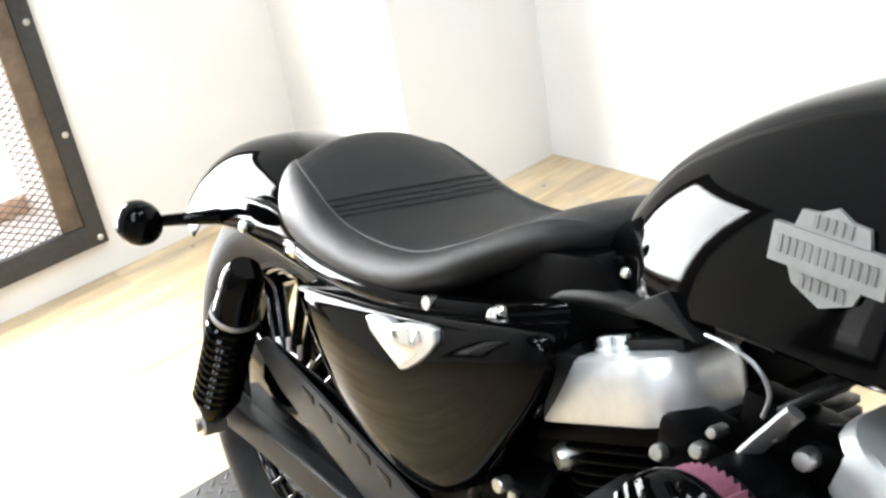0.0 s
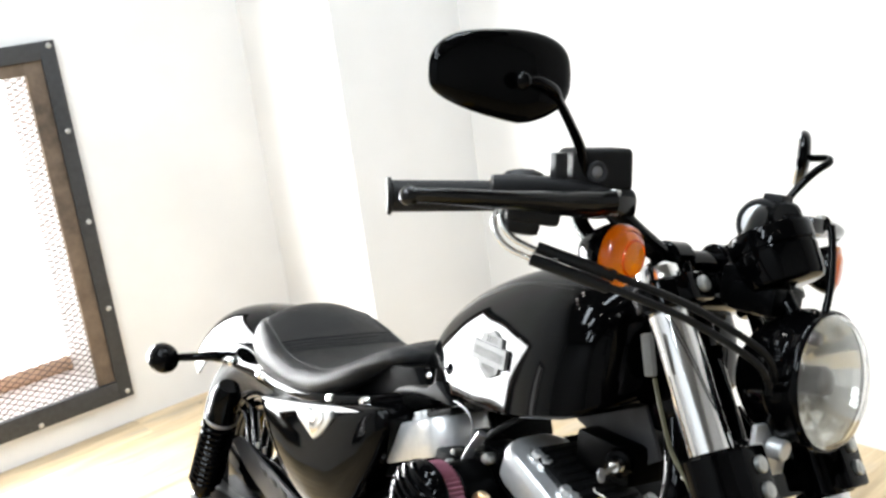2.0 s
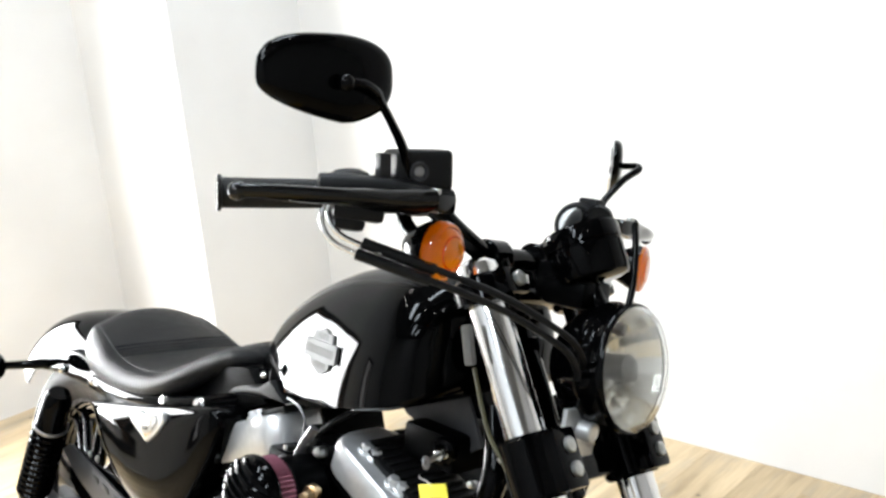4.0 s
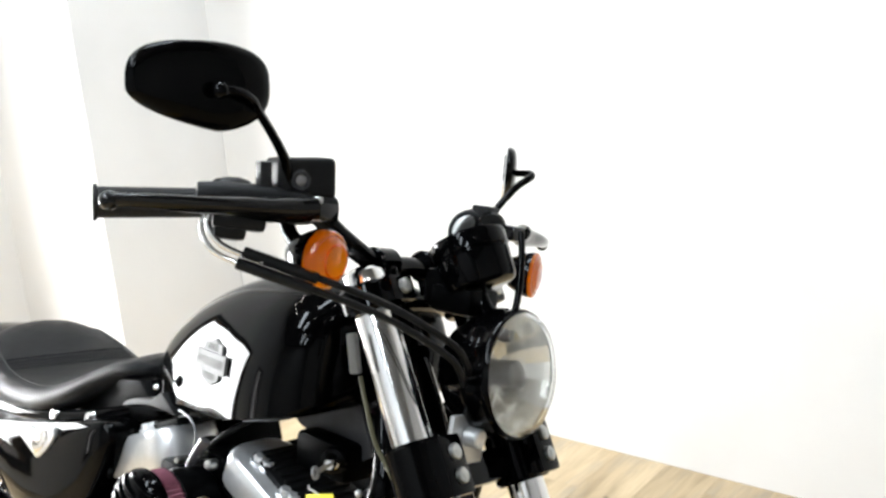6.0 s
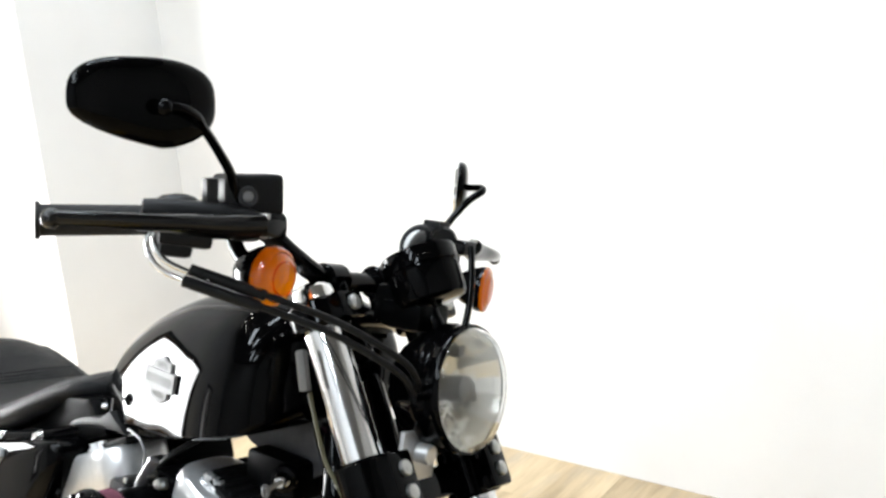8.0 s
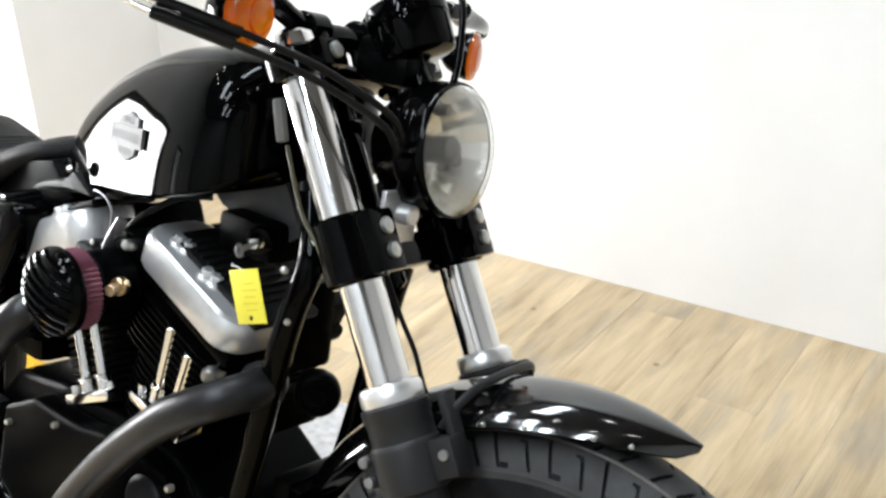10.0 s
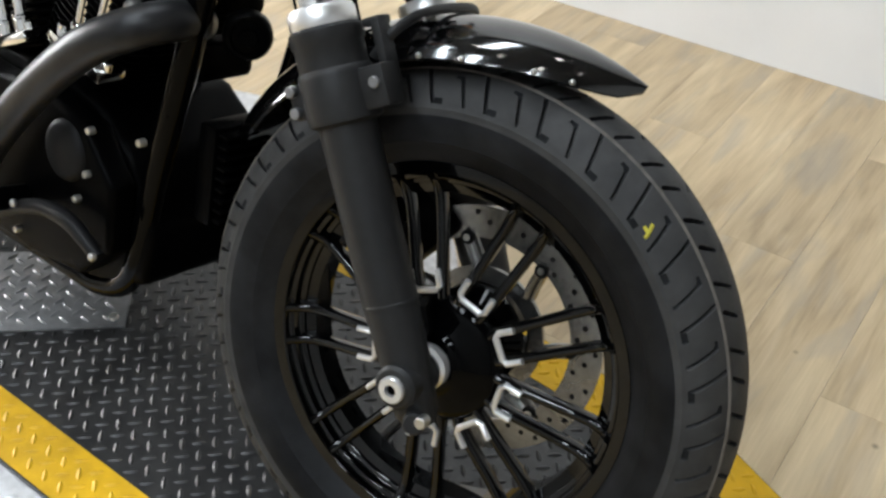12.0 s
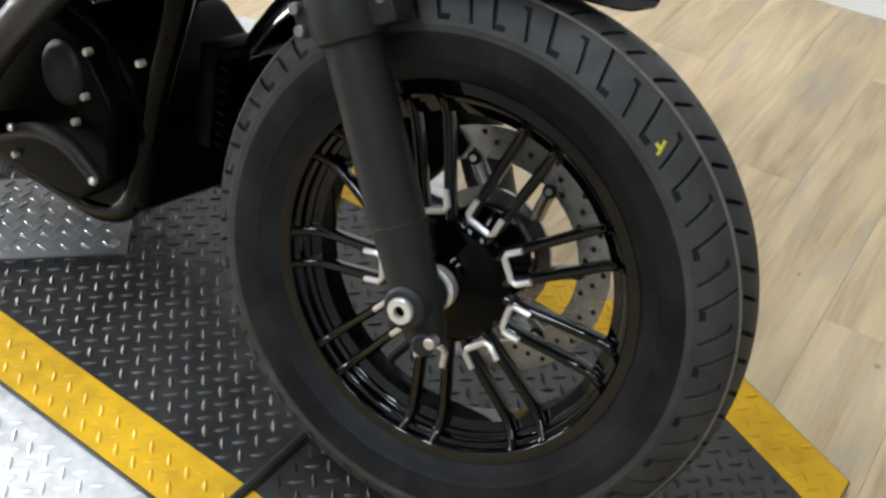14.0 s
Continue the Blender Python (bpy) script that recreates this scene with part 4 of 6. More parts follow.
for s in (-1, 1):
    a, b = Vector((-0.468, s * 0.280, 1.053)), Vector((-0.543, s * 0.378, 1.037))
    d = (b - a).normalized()
    L = (b - a).length
    part("grip", lathe([(0.0, -0.004), (0.020, -0.004), (0.0205, 0.004), (0.0158, 0.010), (0.0160, 0.02), (0.0162, L * 0.5), (0.0165, L - 0.005), (0.0196, L - 0.004), (0.0196, L), (0, L + 0.0005)], a, d, 28), GRIP, handlebar, "black rubber hand grip")
    c = a - d * 0.035
    housing = part("switch_housing", merge(rod(a - d * 0.075, a - d * 0.002, 0.0215, 24, 0.3), box(a - d * 0.018 + Vector((0.012, 0, -0.014)), (0.05, 0.058, 0.026), 0.007, Matrix.Rotation(math.atan2(-d.x, s * d.y) * s, 3, "Z")), box(a - d * 0.010 + Vector((0.012, 0, -0.024)), (0.044, 0.036, 0.028), 0.008, Matrix.Rotation(math.atan2(-d.x, s * d.y) * s, 3, "Z"))), BLACK_PLASTIC, handlebar, "black switch housing")
    part("switch_lid", merge(tube([a - d * k + Vector((-0.006, 0, 0.014)) for k in (0.045, 0.040, 0.030, 0.018, 0.005, -0.003)], [0.004, 0.0100, 0.0138, 0.0144, 0.0125, 0.006], 16), box(c + Vector((-0.028, 0, 0.004)), (0.012, 0.03, 0.018), 0.003)), BLACK_PLASTIC, housing)
    perch = a - d * 0.085
    part("lever_perch", merge(rod(perch - d * 0.022, perch + d * 0.022, 0.021, 20, 0.2), box(perch + Vector((0.028, 0, -0.004)), (0.05, 0.042, 0.022), 0.006)), BAR_GLOSS, handlebar)
    piv = perch + Vector((0.046, s * 0.012, -0.002))
    tip = Vector((-0.447, s * 0.434, 1.045))
    part("brake_lever" if s < 0 else "clutch_lever", merge(tube([piv, piv + d * 0.04 + Vector((0.010, 0, 0)), piv.lerp(tip, 0.55) + Vector((0.012, 0, 0)), tip - d * 0.02, tip], [0.0145, 0.0165, 0.0105, 0.0080, 0.0080], 14, flat=0.8), ball(tip, 0.0098, 14)), BAR_GLOSS, handlebar, "gloss black lever with a ball end")
    part("lever_pivot_bolt", rod(piv + Vector((0, 0, -0.013)), piv + Vector((0, 0, 0.013)), 0.006, 10), SCREW_STEEL, handlebar)

part("clutch_clamp", merge(lathe([(0.014, -0.016), (0.030, -0.016), (0.034, -0.010), (0.034, 0.010), (0.030, 0.016), (0.014, 0.016)], (-0.441, 0.205, 1.052), (-0.25, 1, -0.05), 32), box((-0.430, 0.215, 1.086), (0.030, 0.03, 0.016), 0.004)), SATIN, handlebar, "satin black clutch clamp")
part("clamp_insert", lathe([(0.0135, -0.019), (0.024, -0.018), (0.026, -0.012)], (-0.441, 0.205, 1.052), (-0.25, 1, -0.05), 28), ALLOY, handlebar, "bright clamp insert")

# brake fluid reservoir on the right bar
RES = Vector((-0.409, -0.2135, 1.0925))
RZ = Matrix.Rotation(radians(-24.8), 3, "Z") @ Matrix.Rotation(radians(8), 3, "X")
res = part("reservoir", merge(box(RES, (0.046, 0.068, 0.046), 0.0085, RZ, segs=4), tube([(-0.452, -0.322, 1.061), (-0.436, -0.300, 1.061), (-0.412, -0.262, 1.061), (-0.392, -0.228, 1.060), (-0.386, -0.215, 1.058)], [0.0125, 0.0165, 0.0185, 0.0185, 0.015], 20), rod((-0.388, -0.212, 1.066), (-0.378, -0.186, 1.066), 0.011, 16)), SATIN, bike, "satin black brake fluid reservoir", True)
SIGHT = RES + RZ @ Vector((0.0225, -0.010, -0.001))
part("sight_glass", lathe([(0, 0.002), (0.0065, 0.002), (0.0075, 0.004), (0.0105, 0.004), (0.0115, 0.0)], SIGHT, (0.91, -0.42, 0), 24), GREY_BRACKET, res, "round sight glass with a dull rim")
part("sight_window", lathe([(0, 0.0035), (0.0045, 0.0032), (0.0062, 0.0022)], SIGHT, (0.91, -0.42, 0), 18), ALLOY_DARK, res)
part("sensor_box", box((-0.418, -0.262, 1.090), (0.016, 0.014, 0.030), 0.003, RZ), SLIDER, res)
part("pivot_screw", rod((-0.372, -0.235, 1.062), (-0.366, -0.238, 1.062), 0.0055, 12), ALLOY_DARK, res)

# mirrors
def mirror_head(centre, right, up, w, h, label):
    """A rounded, tapering mirror shell with its glass behind."""
    centre, right, up = Vector(centre), Vector(right).normalized(), Vector(up).normalized()
    fwd = right.cross(up).normalized()
    rings = []
    for f, sc in ((0.0, 0.98), (0.003, 1.0), (0.007, 0.985), (0.011, 0.93), (0.014, 0.80), (0.0165, 0.5), (0.017, 0.05)):
        ring = []
        for k in range(40):
            a = 2 * math.pi * k / 40
            ca, sa = math.cos(a), math.sin(a)
            x = math.copysign(abs(ca) ** (0.86 if ca > 0 else 0.66), ca) * w / 2
            z = math.copysign(abs(sa) ** 0.72, sa) * h / 2
            if z < 0:
                z *= 0.52 + 0.60 * min(1.0, max(0.0, (x / (w / 2) + 1) / 1.25))
            ring.append(centre + fwd * f + right * x * sc + up * z * sc)
        rings.append(ring)
    shell = part("mirror", loft(rings), GLOSS, bike, label, True)
    part("mirror_glass", loft([[q + fwd * o for q in [centre + (p - centre) * 0.94 for p in rings[0]]] for o in (-0.0035, -0.001)]), MIRROR, shell, "mirror glass")
    return shell


rm = mirror_head((-0.3995, -0.3855, 1.166), (0.25, 0.95, 0.17), (-0.06, -0.17, 1.0), 0.152, 0.083, "gloss black mirror shell")
part("mirror_stem", merge(tube([(-0.402, -0.2364, 1.0747), (-0.4, -0.2512, 1.1074), (-0.388, -0.2912, 1.1339), (-0.374, -0.3293, 1.1518), (-0.368, -0.3445, 1.159), (-0.366, -0.3654, 1.1637), (-0.372, -0.3834, 1.1621)], [0.0062, 0.0058, 0.0052, 0.0052, 0.0056, 0.0052, 0.0052], 10), ball((-0.372, -0.3834, 1.1621), 0.0085, 14)), GLOSS, rm, "black stem with a ball joint")
lm = mirror_head((-0.470, 0.325, 1.150), (-0.50, 0.866, 0.0), (-0.05, 0.0, 1.0), 0.148, 0.080, "gloss black mirror shell")
part("mirror_stem", tube([(-0.436, 0.245, 1.060), (-0.432, 0.248, 1.090), (-0.412, 0.264, 1.128), (-0.402, 0.285, 1.146), (-0.412, 0.298, 1.152), (-0.430, 0.312, 1.152), (-0.452, 0.322, 1.151)], 0.0055, 10), GLOSS, lm, "curved black stem")

# turn signals
def signal(name, c, d, r, label, lens_mat, steer=True, deep=1.0):
    c, d = Vector(c), Vector(d).normalized()
    body = part(name, lathe([(0, -0.042), (0.012, -0.040), (0.022, -0.030), (r * 0.93, -0.012), (r, -0.004), (r, 0.002)], c, d, 32), GLOSS, bike, label, steer)
    part("lens", lathe([(r * k, h * deep) for k, h in ((0.97, 0.000), (1.0, 0.002), (1.0, 0.010), (0.95, 0.0145), (0.86, 0.0160), (0.82, 0.0150), (0.72, 0.0200), (0.45, 0.0245), (0, 0.0265))], c, d, 32), lens_mat, body, "amber plastic lens").visible_shadow = False
    part("reflector", lathe([(0, -0.006), (r * 0.5, -0.0045), (r * 0.8, -0.0015), (r * 0.95, 0.0008)], c, d, 32), BOWL_WHITE, body, "pale reflector bowl behind the lens")
    part("lens_ring", lathe([(r * 0.60, 0.0216 * deep), (r * 0.57, 0.0240 * deep), (r * 0.53, 0.0234 * deep), (r * 0.52, 0.0226 * deep)], c, d, 32), lens_mat, body)
    return body


sg = signal("front_signal", (-0.374, -0.2045, 1.0085), (1, 0.04, -0.017), 0.0328, "black turn signal with amber lens", AMBER)
part("signal_stalk", tube([(-0.395, -0.215, 1.018), (-0.425, -0.205, 1.035), (-0.438, -0.20, 1.064)], 0.009, 10), GLOSS, sg)
sg = signal("front_signal", (-0.345, 0.2257, 1.0055), (1, 0.30, -0.01), 0.0322, "black turn signal with amber lens", AMBER, deep=0.45)
part("signal_stalk", tube([(-0.39, 0.20, 1.018), (-0.42, 0.195, 1.035), (-0.435, 0.195, 1.064)], 0.009, 10), GLOSS, sg)

# control cables
part("throttle_elbow", merge(tube([(-0.452, -0.292, 1.058), (-0.456, -0.297, 1.033), (-0.440, -0.289, 1.011), (-0.402, -0.262, 0.998)], 0.0034, 10), tube([(-0.462, -0.288, 1.055), (-0.467, -0.295, 1.027), (-0.450, -0.288, 1.002), (-0.408, -0.264, 0.989)], 0.0032, 10)), CHROME, bike, "bright cable elbows", True)
for dz, dy in ((0.0, 0.0), (-0.012, -0.008)):
    cable = part("throttle_cable", tube([(-0.405, -0.262 + dy, 1.002 + dz), (-0.36, -0.225 + dy, 0.990 + dz), (-0.30, -0.165 + dy, 0.968 + dz), (-0.25, -0.11 + dy, 0.935 + dz), (-0.242, -0.085 + dy, 0.912 + dz), (-0.250, -0.065 + dy, 0.898 + dz)], 0.0040, 10), HOSE, bike, "black control cable", True)
    part("cable_sleeve", rod(Vector((-0.421, -0.2745 + dy, 1.0062 + dz)), Vector((-0.357, -0.2225 + dy, 0.9885 + dz)), 0.0066, 14), BLACK_PLASTIC, cable)
part("brake_hose", tube([(-0.285, -0.03, 0.78), (-0.257, -0.03, 0.735), (-0.235, -0.03, 0.703), (-0.211, -0.03, 0.671), (-0.195, -0.03, 0.641), (-0.185, -0.01, 0.60)], 0.0030, 10), HOSE, bike, "", True)
part("wire_connector", box((-0.350, -0.152, 0.906), (0.012, 0.009, 0.046), 0.003, Matrix.Rotation(-0.3, 3, "Y")), BADGE, bike, "pale grey wire connector", True)

# fuel tank
TX = [-0.915, -0.908, -0.895, -0.87, -0.82, -0.76, -0.70, -0.63, -0.56, -0.50, -0.455, -0.428, -0.412, -0.404]
T_TOP = [0.752, 0.762, 0.775, 0.800, 0.857, 0.899, 0.930, 0.956, 0.970, 0.977, 0.974, 0.962, 0.937, 0.905]
T_LOW = [0.738, 0.734, 0.732, 0.732, 0.737, 0.747, 0.759, 0.769, 0.780, 0.796, 0.809, 0.822, 0.838, 0.858]
T_HALF = [0.018, 0.034, 0.045, 0.061, 0.084, 0.102, 0.116, 0.130, 0.144, 0.151, 0.146, 0.128, 0.088, 0.03]


def tank_ring(x, grow=0.0):
    top, low, half = (curve(x, TX, q) for q in (T_TOP, T_LOW, T_HALF))
    half = max(half, 0.01)
    ring = []
    for k in range(45):
        a = math.pi / 2 * (1 - math.cos(math.pi * k / 44))
        ca, sa = math.cos(a), math.sin(a)
        ring.append(Vector((x, (half + grow) * math.copysign(abs(ca) ** 0.68, ca), low + 0.006 + (top - low - 0.006) * max(sa, 0.0) ** 0.80 + grow * sa)))
    ring += [Vector((x, -half * 0.97, low + 0.002)), Vector((x, -half * 0.93, low)), Vector((x, half * 0.93, low)), Vector((x, half * 0.97, low + 0.002))]
    return ring


def tank_side(x, z, lift=0.002):
    """A point on the tank's right flank."""
    ring = sorted((p for p in tank_ring(x, lift)[:45] if p.y <= 0), key=lambda p: p.z)
    return Vector((x, float(np.interp(z, [p.z for p in ring], [p.y for p in ring])), z))


xs = spline([(x, 0, 0) for x in TX], 5)
tank = part("fuel_tank", loft([tank_ring(p.x) for p in xs]), GLOSS, bike, "gloss black peanut fuel tank", sharp=34)


def decal(outline, name, mat, lift, label=""):
    """A thin plate laid on the tank's flank: an outline in x and z."""
    n = len(outline)
    top = [tank_side(x, z, lift) for x, z in outline]
    low = [tank_side(x, z, 0.0003) for x, z in outline]
    c, d = sum(top, Vector()) / n, sum(low, Vector()) / n
    c = tank_side(c.x, c.z, lift)
    faces = [(i, (i + 1) % n, 2 * n) for i in range(n)] + [(i, n + i, n + (i + 1) % n, (i + 1) % n) for i in range(n)]
    return part(name, from_lists(top + low + [c], faces), mat, tank, label)


def turned(outline, cx, cz, deg, k=1.0):
    c, s = math.cos(radians(deg)), math.sin(radians(deg))
    return [(cx + k * (c * x - s * z), cz + k * (s * x + c * z)) for x, z in outline]


SHIELD = [(-0.024, 0.030), (-0.012, 0.031), (0.0, 0.038), (0.012, 0.031), (0.024, 0.030), (0.028, 0.012), (0.028, -0.012), (0.022, -0.028), (0.0, -0.040), (-0.022, -0.028), (-0.028, -0.012), (-0.028, 0.012)]
BAND = [(-0.043, 0.013), (-0.02, 0.013), (0.02, 0.013), (0.043, 0.013), (0.043, -0.013), (0.02, -0.013), (-0.02, -0.013), (-0.043, -0.013)]
BADGE_AT = (-0.6190, 0.8475, 4)
decal(turned([(1.18 * x, 0.80 * z) for x, z in SHIELD], *BADGE_AT), "tank_badge", BADGE, 0.0035, "silver-grey shield badge")
decal(turned([(1.14 * x, 0.96 * z) for x, z in BAND], *BADGE_AT), "badge_band", BADGE, 0.0052, "silver-grey bar across the badge")
for count, wide, z, tall in ((5, 0.0072, 0.0195, 0.0042), (13, 0.0066, 0.0, 0.0056), (6, 0.0068, -0.0190, 0.0042)):
    for k in range(count):
        x = (k - (count - 1) / 2) * wide
        bar_shape = [(x - wide * 0.27, z + tall), (x + wide * 0.27, z + tall), (x + wide * 0.27, z - tall), (x - wide * 0.27, z - tall)]
        decal(turned(bar_shape, *BADGE_AT), "badge_bar", BADGE_GREY, 0.0058 if z == 0 else 0.0041)
part("filler_cap", lathe([(0, 0.006), (0.026, 0.005), (0.031, 0.002), (0.032, -0.008)], (-0.60, 0.0, 0.951), (-0.1, 0, 1), 32), GLOSS, tank)

# seat
SX = [-1.42, -1.405, -1.37, -1.31, -1.24, -1.16, -1.08, -1.02, -0.97, -0.93, -0.90, -0.886, -0.880]
S_RIM = [0.690, 0.718, 0.731, 0.719, 0.698, 0.694, 0.706, 0.732, 0.759, 0.776, 0.781, 0.776, 0.766]
S_MID = [0.700, 0.735, 0.754, 0.741, 0.709, 0.698, 0.710, 0.738, 0.766, 0.783, 0.786, 0.779, 0.768]
S_LOW = [0.680, 0.657, 0.645, 0.644, 0.645, 0.650, 0.662, 0.686, 0.717, 0.740, 0.752, 0.756, 0.758]
S_HALF = [0.056, 0.098, 0.128, 0.142, 0.148, 0.149, 0.146, 0.132, 0.112, 0.096, 0.082, 0.066, 0.045]


def seat_half(x):
    """The right half of a section, from the middle of the top over the rounded shoulder to the base."""
    rim, mid, low, half = (curve(x, SX, q) for q in (S_RIM, S_MID, S_LOW, S_HALF))
    out = [(half * 0.76 * s, mid + (rim - mid) * s**2.2) for s in np.linspace(0, 1, 12)]
    deep = min(0.055, (rim - low) * 0.55)
    for a in np.linspace(0, math.pi / 2, 9)[1:]:
        out.append((half * (0.76 + 0.24 * math.sin(a)), rim - deep * (1 - math.cos(a))))
    for s in np.linspace(0, 1, 8)[1:]:
        out.append((half * (1 - 0.10 * s * s), rim - deep + (low - rim + deep) * s))
    return out


def seat_ring(x):
    h = seat_half(x)
    return [Vector((x, -y, z)) for y, z in h] + [Vector((x, y, z)) for y, z in h[:0:-1]]


seat = part("seat", loft([seat_ring(p.x) for p in spline([(x, 0, 0) for x in SX], 4)]), VINYL, bike, "black vinyl solo seat with stitched panels", sharp=60)


def seat_top(x, s):
    h = seat_half(x)
    half = h[19][0]
    y = abs(s) * half
    return Vector((x, s * half, float(np.interp(y, [p[0] for p in h[:20]], [p[1] for p in h[:20]]))))


for k in range(4):
    part("seat_rib", tube([seat_top(-1.275 + 0.011 * k + 0.02 * (1 - (s / 0.8) ** 2), s) - Vector((0, 0, 0.0012)) for s in np.linspace(-0.8, 0.8, 13)], 0.0032, 8, 2), VINYL, seat, "stitched cross rib")
for s in (-0.80, 0.80):
    part("seam", tube([seat_top(x, s) for x in np.linspace(-1.38, -0.90, 24)], 0.0014, 6, 2), STITCH, seat, "stitched seam")
part("seat_screw", lathe([(0, 0.008), (0.008, 0.006), (0.010, 0)], (-1.435, 0.0, 0.70), (-0.4, 0, 1), 14), CHROME, seat, "chrome seat screw")

# rear fender, its struts and lamp
rf = part("rear_fender", fender_bm(AXLE_R, 0.395, 0.098, radians(12), radians(139), 44, drop=0.065, taper=False), GLOSS, bike, "gloss black rear fender")
for s in (-1, 1):
    strut = part("fender_strut", loft([[Vector((x, s * (0.118 + o), z + h)) for o, h in round_rect(0.016, hh, 0.005, 3)] for x, z, hh in ((-1.20, 0.630, 0.030), (-1.30, 0.635, 0.050), (-1.40, 0.640, 0.060), (-1.50, 0.632, 0.050), (-1.57, 0.612, 0.034), (-1.60, 0.600, 0.012))]), GLOSS, bike, "gloss black fender strut")
    part("strut_bolt", ball((-1.33, s * 0.128, 0.632), 0.010, 14), CHROME, strut, "chrome strut bolt")
    part("strut_bolt", ball((-1.47, s * 0.128, 0.622), 0.009, 14), CHROME, strut, "chrome strut bolt")
    rs = part("rear_signal", lathe([(0, -0.032), (0.014, -0.030), (0.026, -0.020), (0.031, -0.004), (0.031, 0.010), (0.028, 0.020), (0.014, 0.027), (0, 0.028)], (-1.604, s * 0.222, 0.604), (-1, 0, 0), 28), GLOSS, bike, "black bullet rear signal on a stalk")
    part("signal_stalk", tube([(-1.600, s * 0.195, 0.604), (-1.585, s * 0.16, 0.606), (-1.555, s * 0.122, 0.612)], [0.008, 0.009, 0.012], 12), GLOSS, rs)

# shock absorbers
for s in (-1, 1):
    top, low = Vector((-1.398, s * 0.165, 0.586)), Vector((-1.528, s * 0.165, 0.317))
    d = (low - top).normalized()
    L = (low - top).length
    shock = part("shock_absorber", lathe([(0, -0.012), (0.020, -0.012), (0.026, 0.0), (0.029, 0.02), (0.029, 0.062), (0.031, 0.066), (0.031, 0.074), (0.016, 0.078), (0.014, L - 0.06), (0.024, L - 0.055), (0.026, L - 0.04), (0.018, L - 0.02), (0, L - 0.015)], top, d, 28), GLOSS, bike, "black coil-over shock absorber")
    o = d.orthogonal().normalized()
    q = d.cross(o)
    turns = 11
    coil = [top + d * (0.078 + (L - 0.138) * k / (turns * 12)) + 0.0290 * (math.cos(2 * math.pi * k / 12) * o + math.sin(2 * math.pi * k / 12) * q) for k in range(turns * 12 + 1)]
    part("coil_spring", tube(coil, 0.0060, 8, 1, smooth=False), GLOSS, shock, "black coil spring")
    part("shock_eye", merge(rod(low + Vector((0, -0.018, 0)), low + Vector((0, 0.018, 0)), 0.018, 20), rod(low + Vector((0, s * 0.018, 0)), low + Vector((0, s * 0.026, 0)), 0.010, 6)), SCREW_STEEL, shock, "bright lower mounting bolt")
    part("collar", lathe([(0.0295, 0.066), (0.033, 0.067), (0.033, 0.073), (0.0295, 0.074)], top, d, 28), ALLOY_DARK, shock)

# swingarm, belt guard and frame
for s in (-1, 1):
    part("swingarm", loft([[Vector((x, s * (0.125 + o), z + h)) for o, h in round_rect(0.032, hh, 0.006, 3)] for x, z, hh in ((-0.93, 0.345, 0.05), (-1.10, 0.345, 0.05), (-1.30, 0.338, 0.045), (-1.46, 0.328, 0.042), (-1.56, 0.322, 0.05))]), SATIN, bike, "satin black swingarm")
guard = slab([(-1.454, 0.4625), (-1.419, 0.483), (-1.2265, 0.456), (-1.103, 0.440), (-1.045, 0.430), (-1.062, 0.375), (-1.162, 0.3745), (-1.283, 0.402), (-1.3735, 0.4255)], -0.130, -0.124, 0.002)
guard_ob = part("guard_plate", guard, GREY_BRACKET, bike, "grey slotted guard plate")
for k in range(5):
    x, z = -1.30 + 0.044 * k, 0.4545 - 0.006 * k
    part("slot", slab([(x - 0.014, z + 0.004), (x + 0.014, z), (x + 0.016, z - 0.010), (x - 0.012, z - 0.006)], -0.1315, -0.125, 0.001), BLACK_PLASTIC, guard_ob)
part("inner_guard", slab([(-1.50, 0.44), (-1.42, 0.47), (-1.10, 0.46), (-1.02, 0.40), (-1.06, 0.30), (-1.38, 0.27), (-1.50, 0.31)], -0.116, -0.108, 0.003), GLOSS, bike, "gloss black inner guard")
part("master_cylinder_cover", merge(box((-1.12, -0.15, 0.33), (0.16, 0.03, 0.06), 0.012), rod((-1.02, -0.155, 0.31), (-1.02, -0.175, 0.31), 0.016, 18)), POWDER, bike)
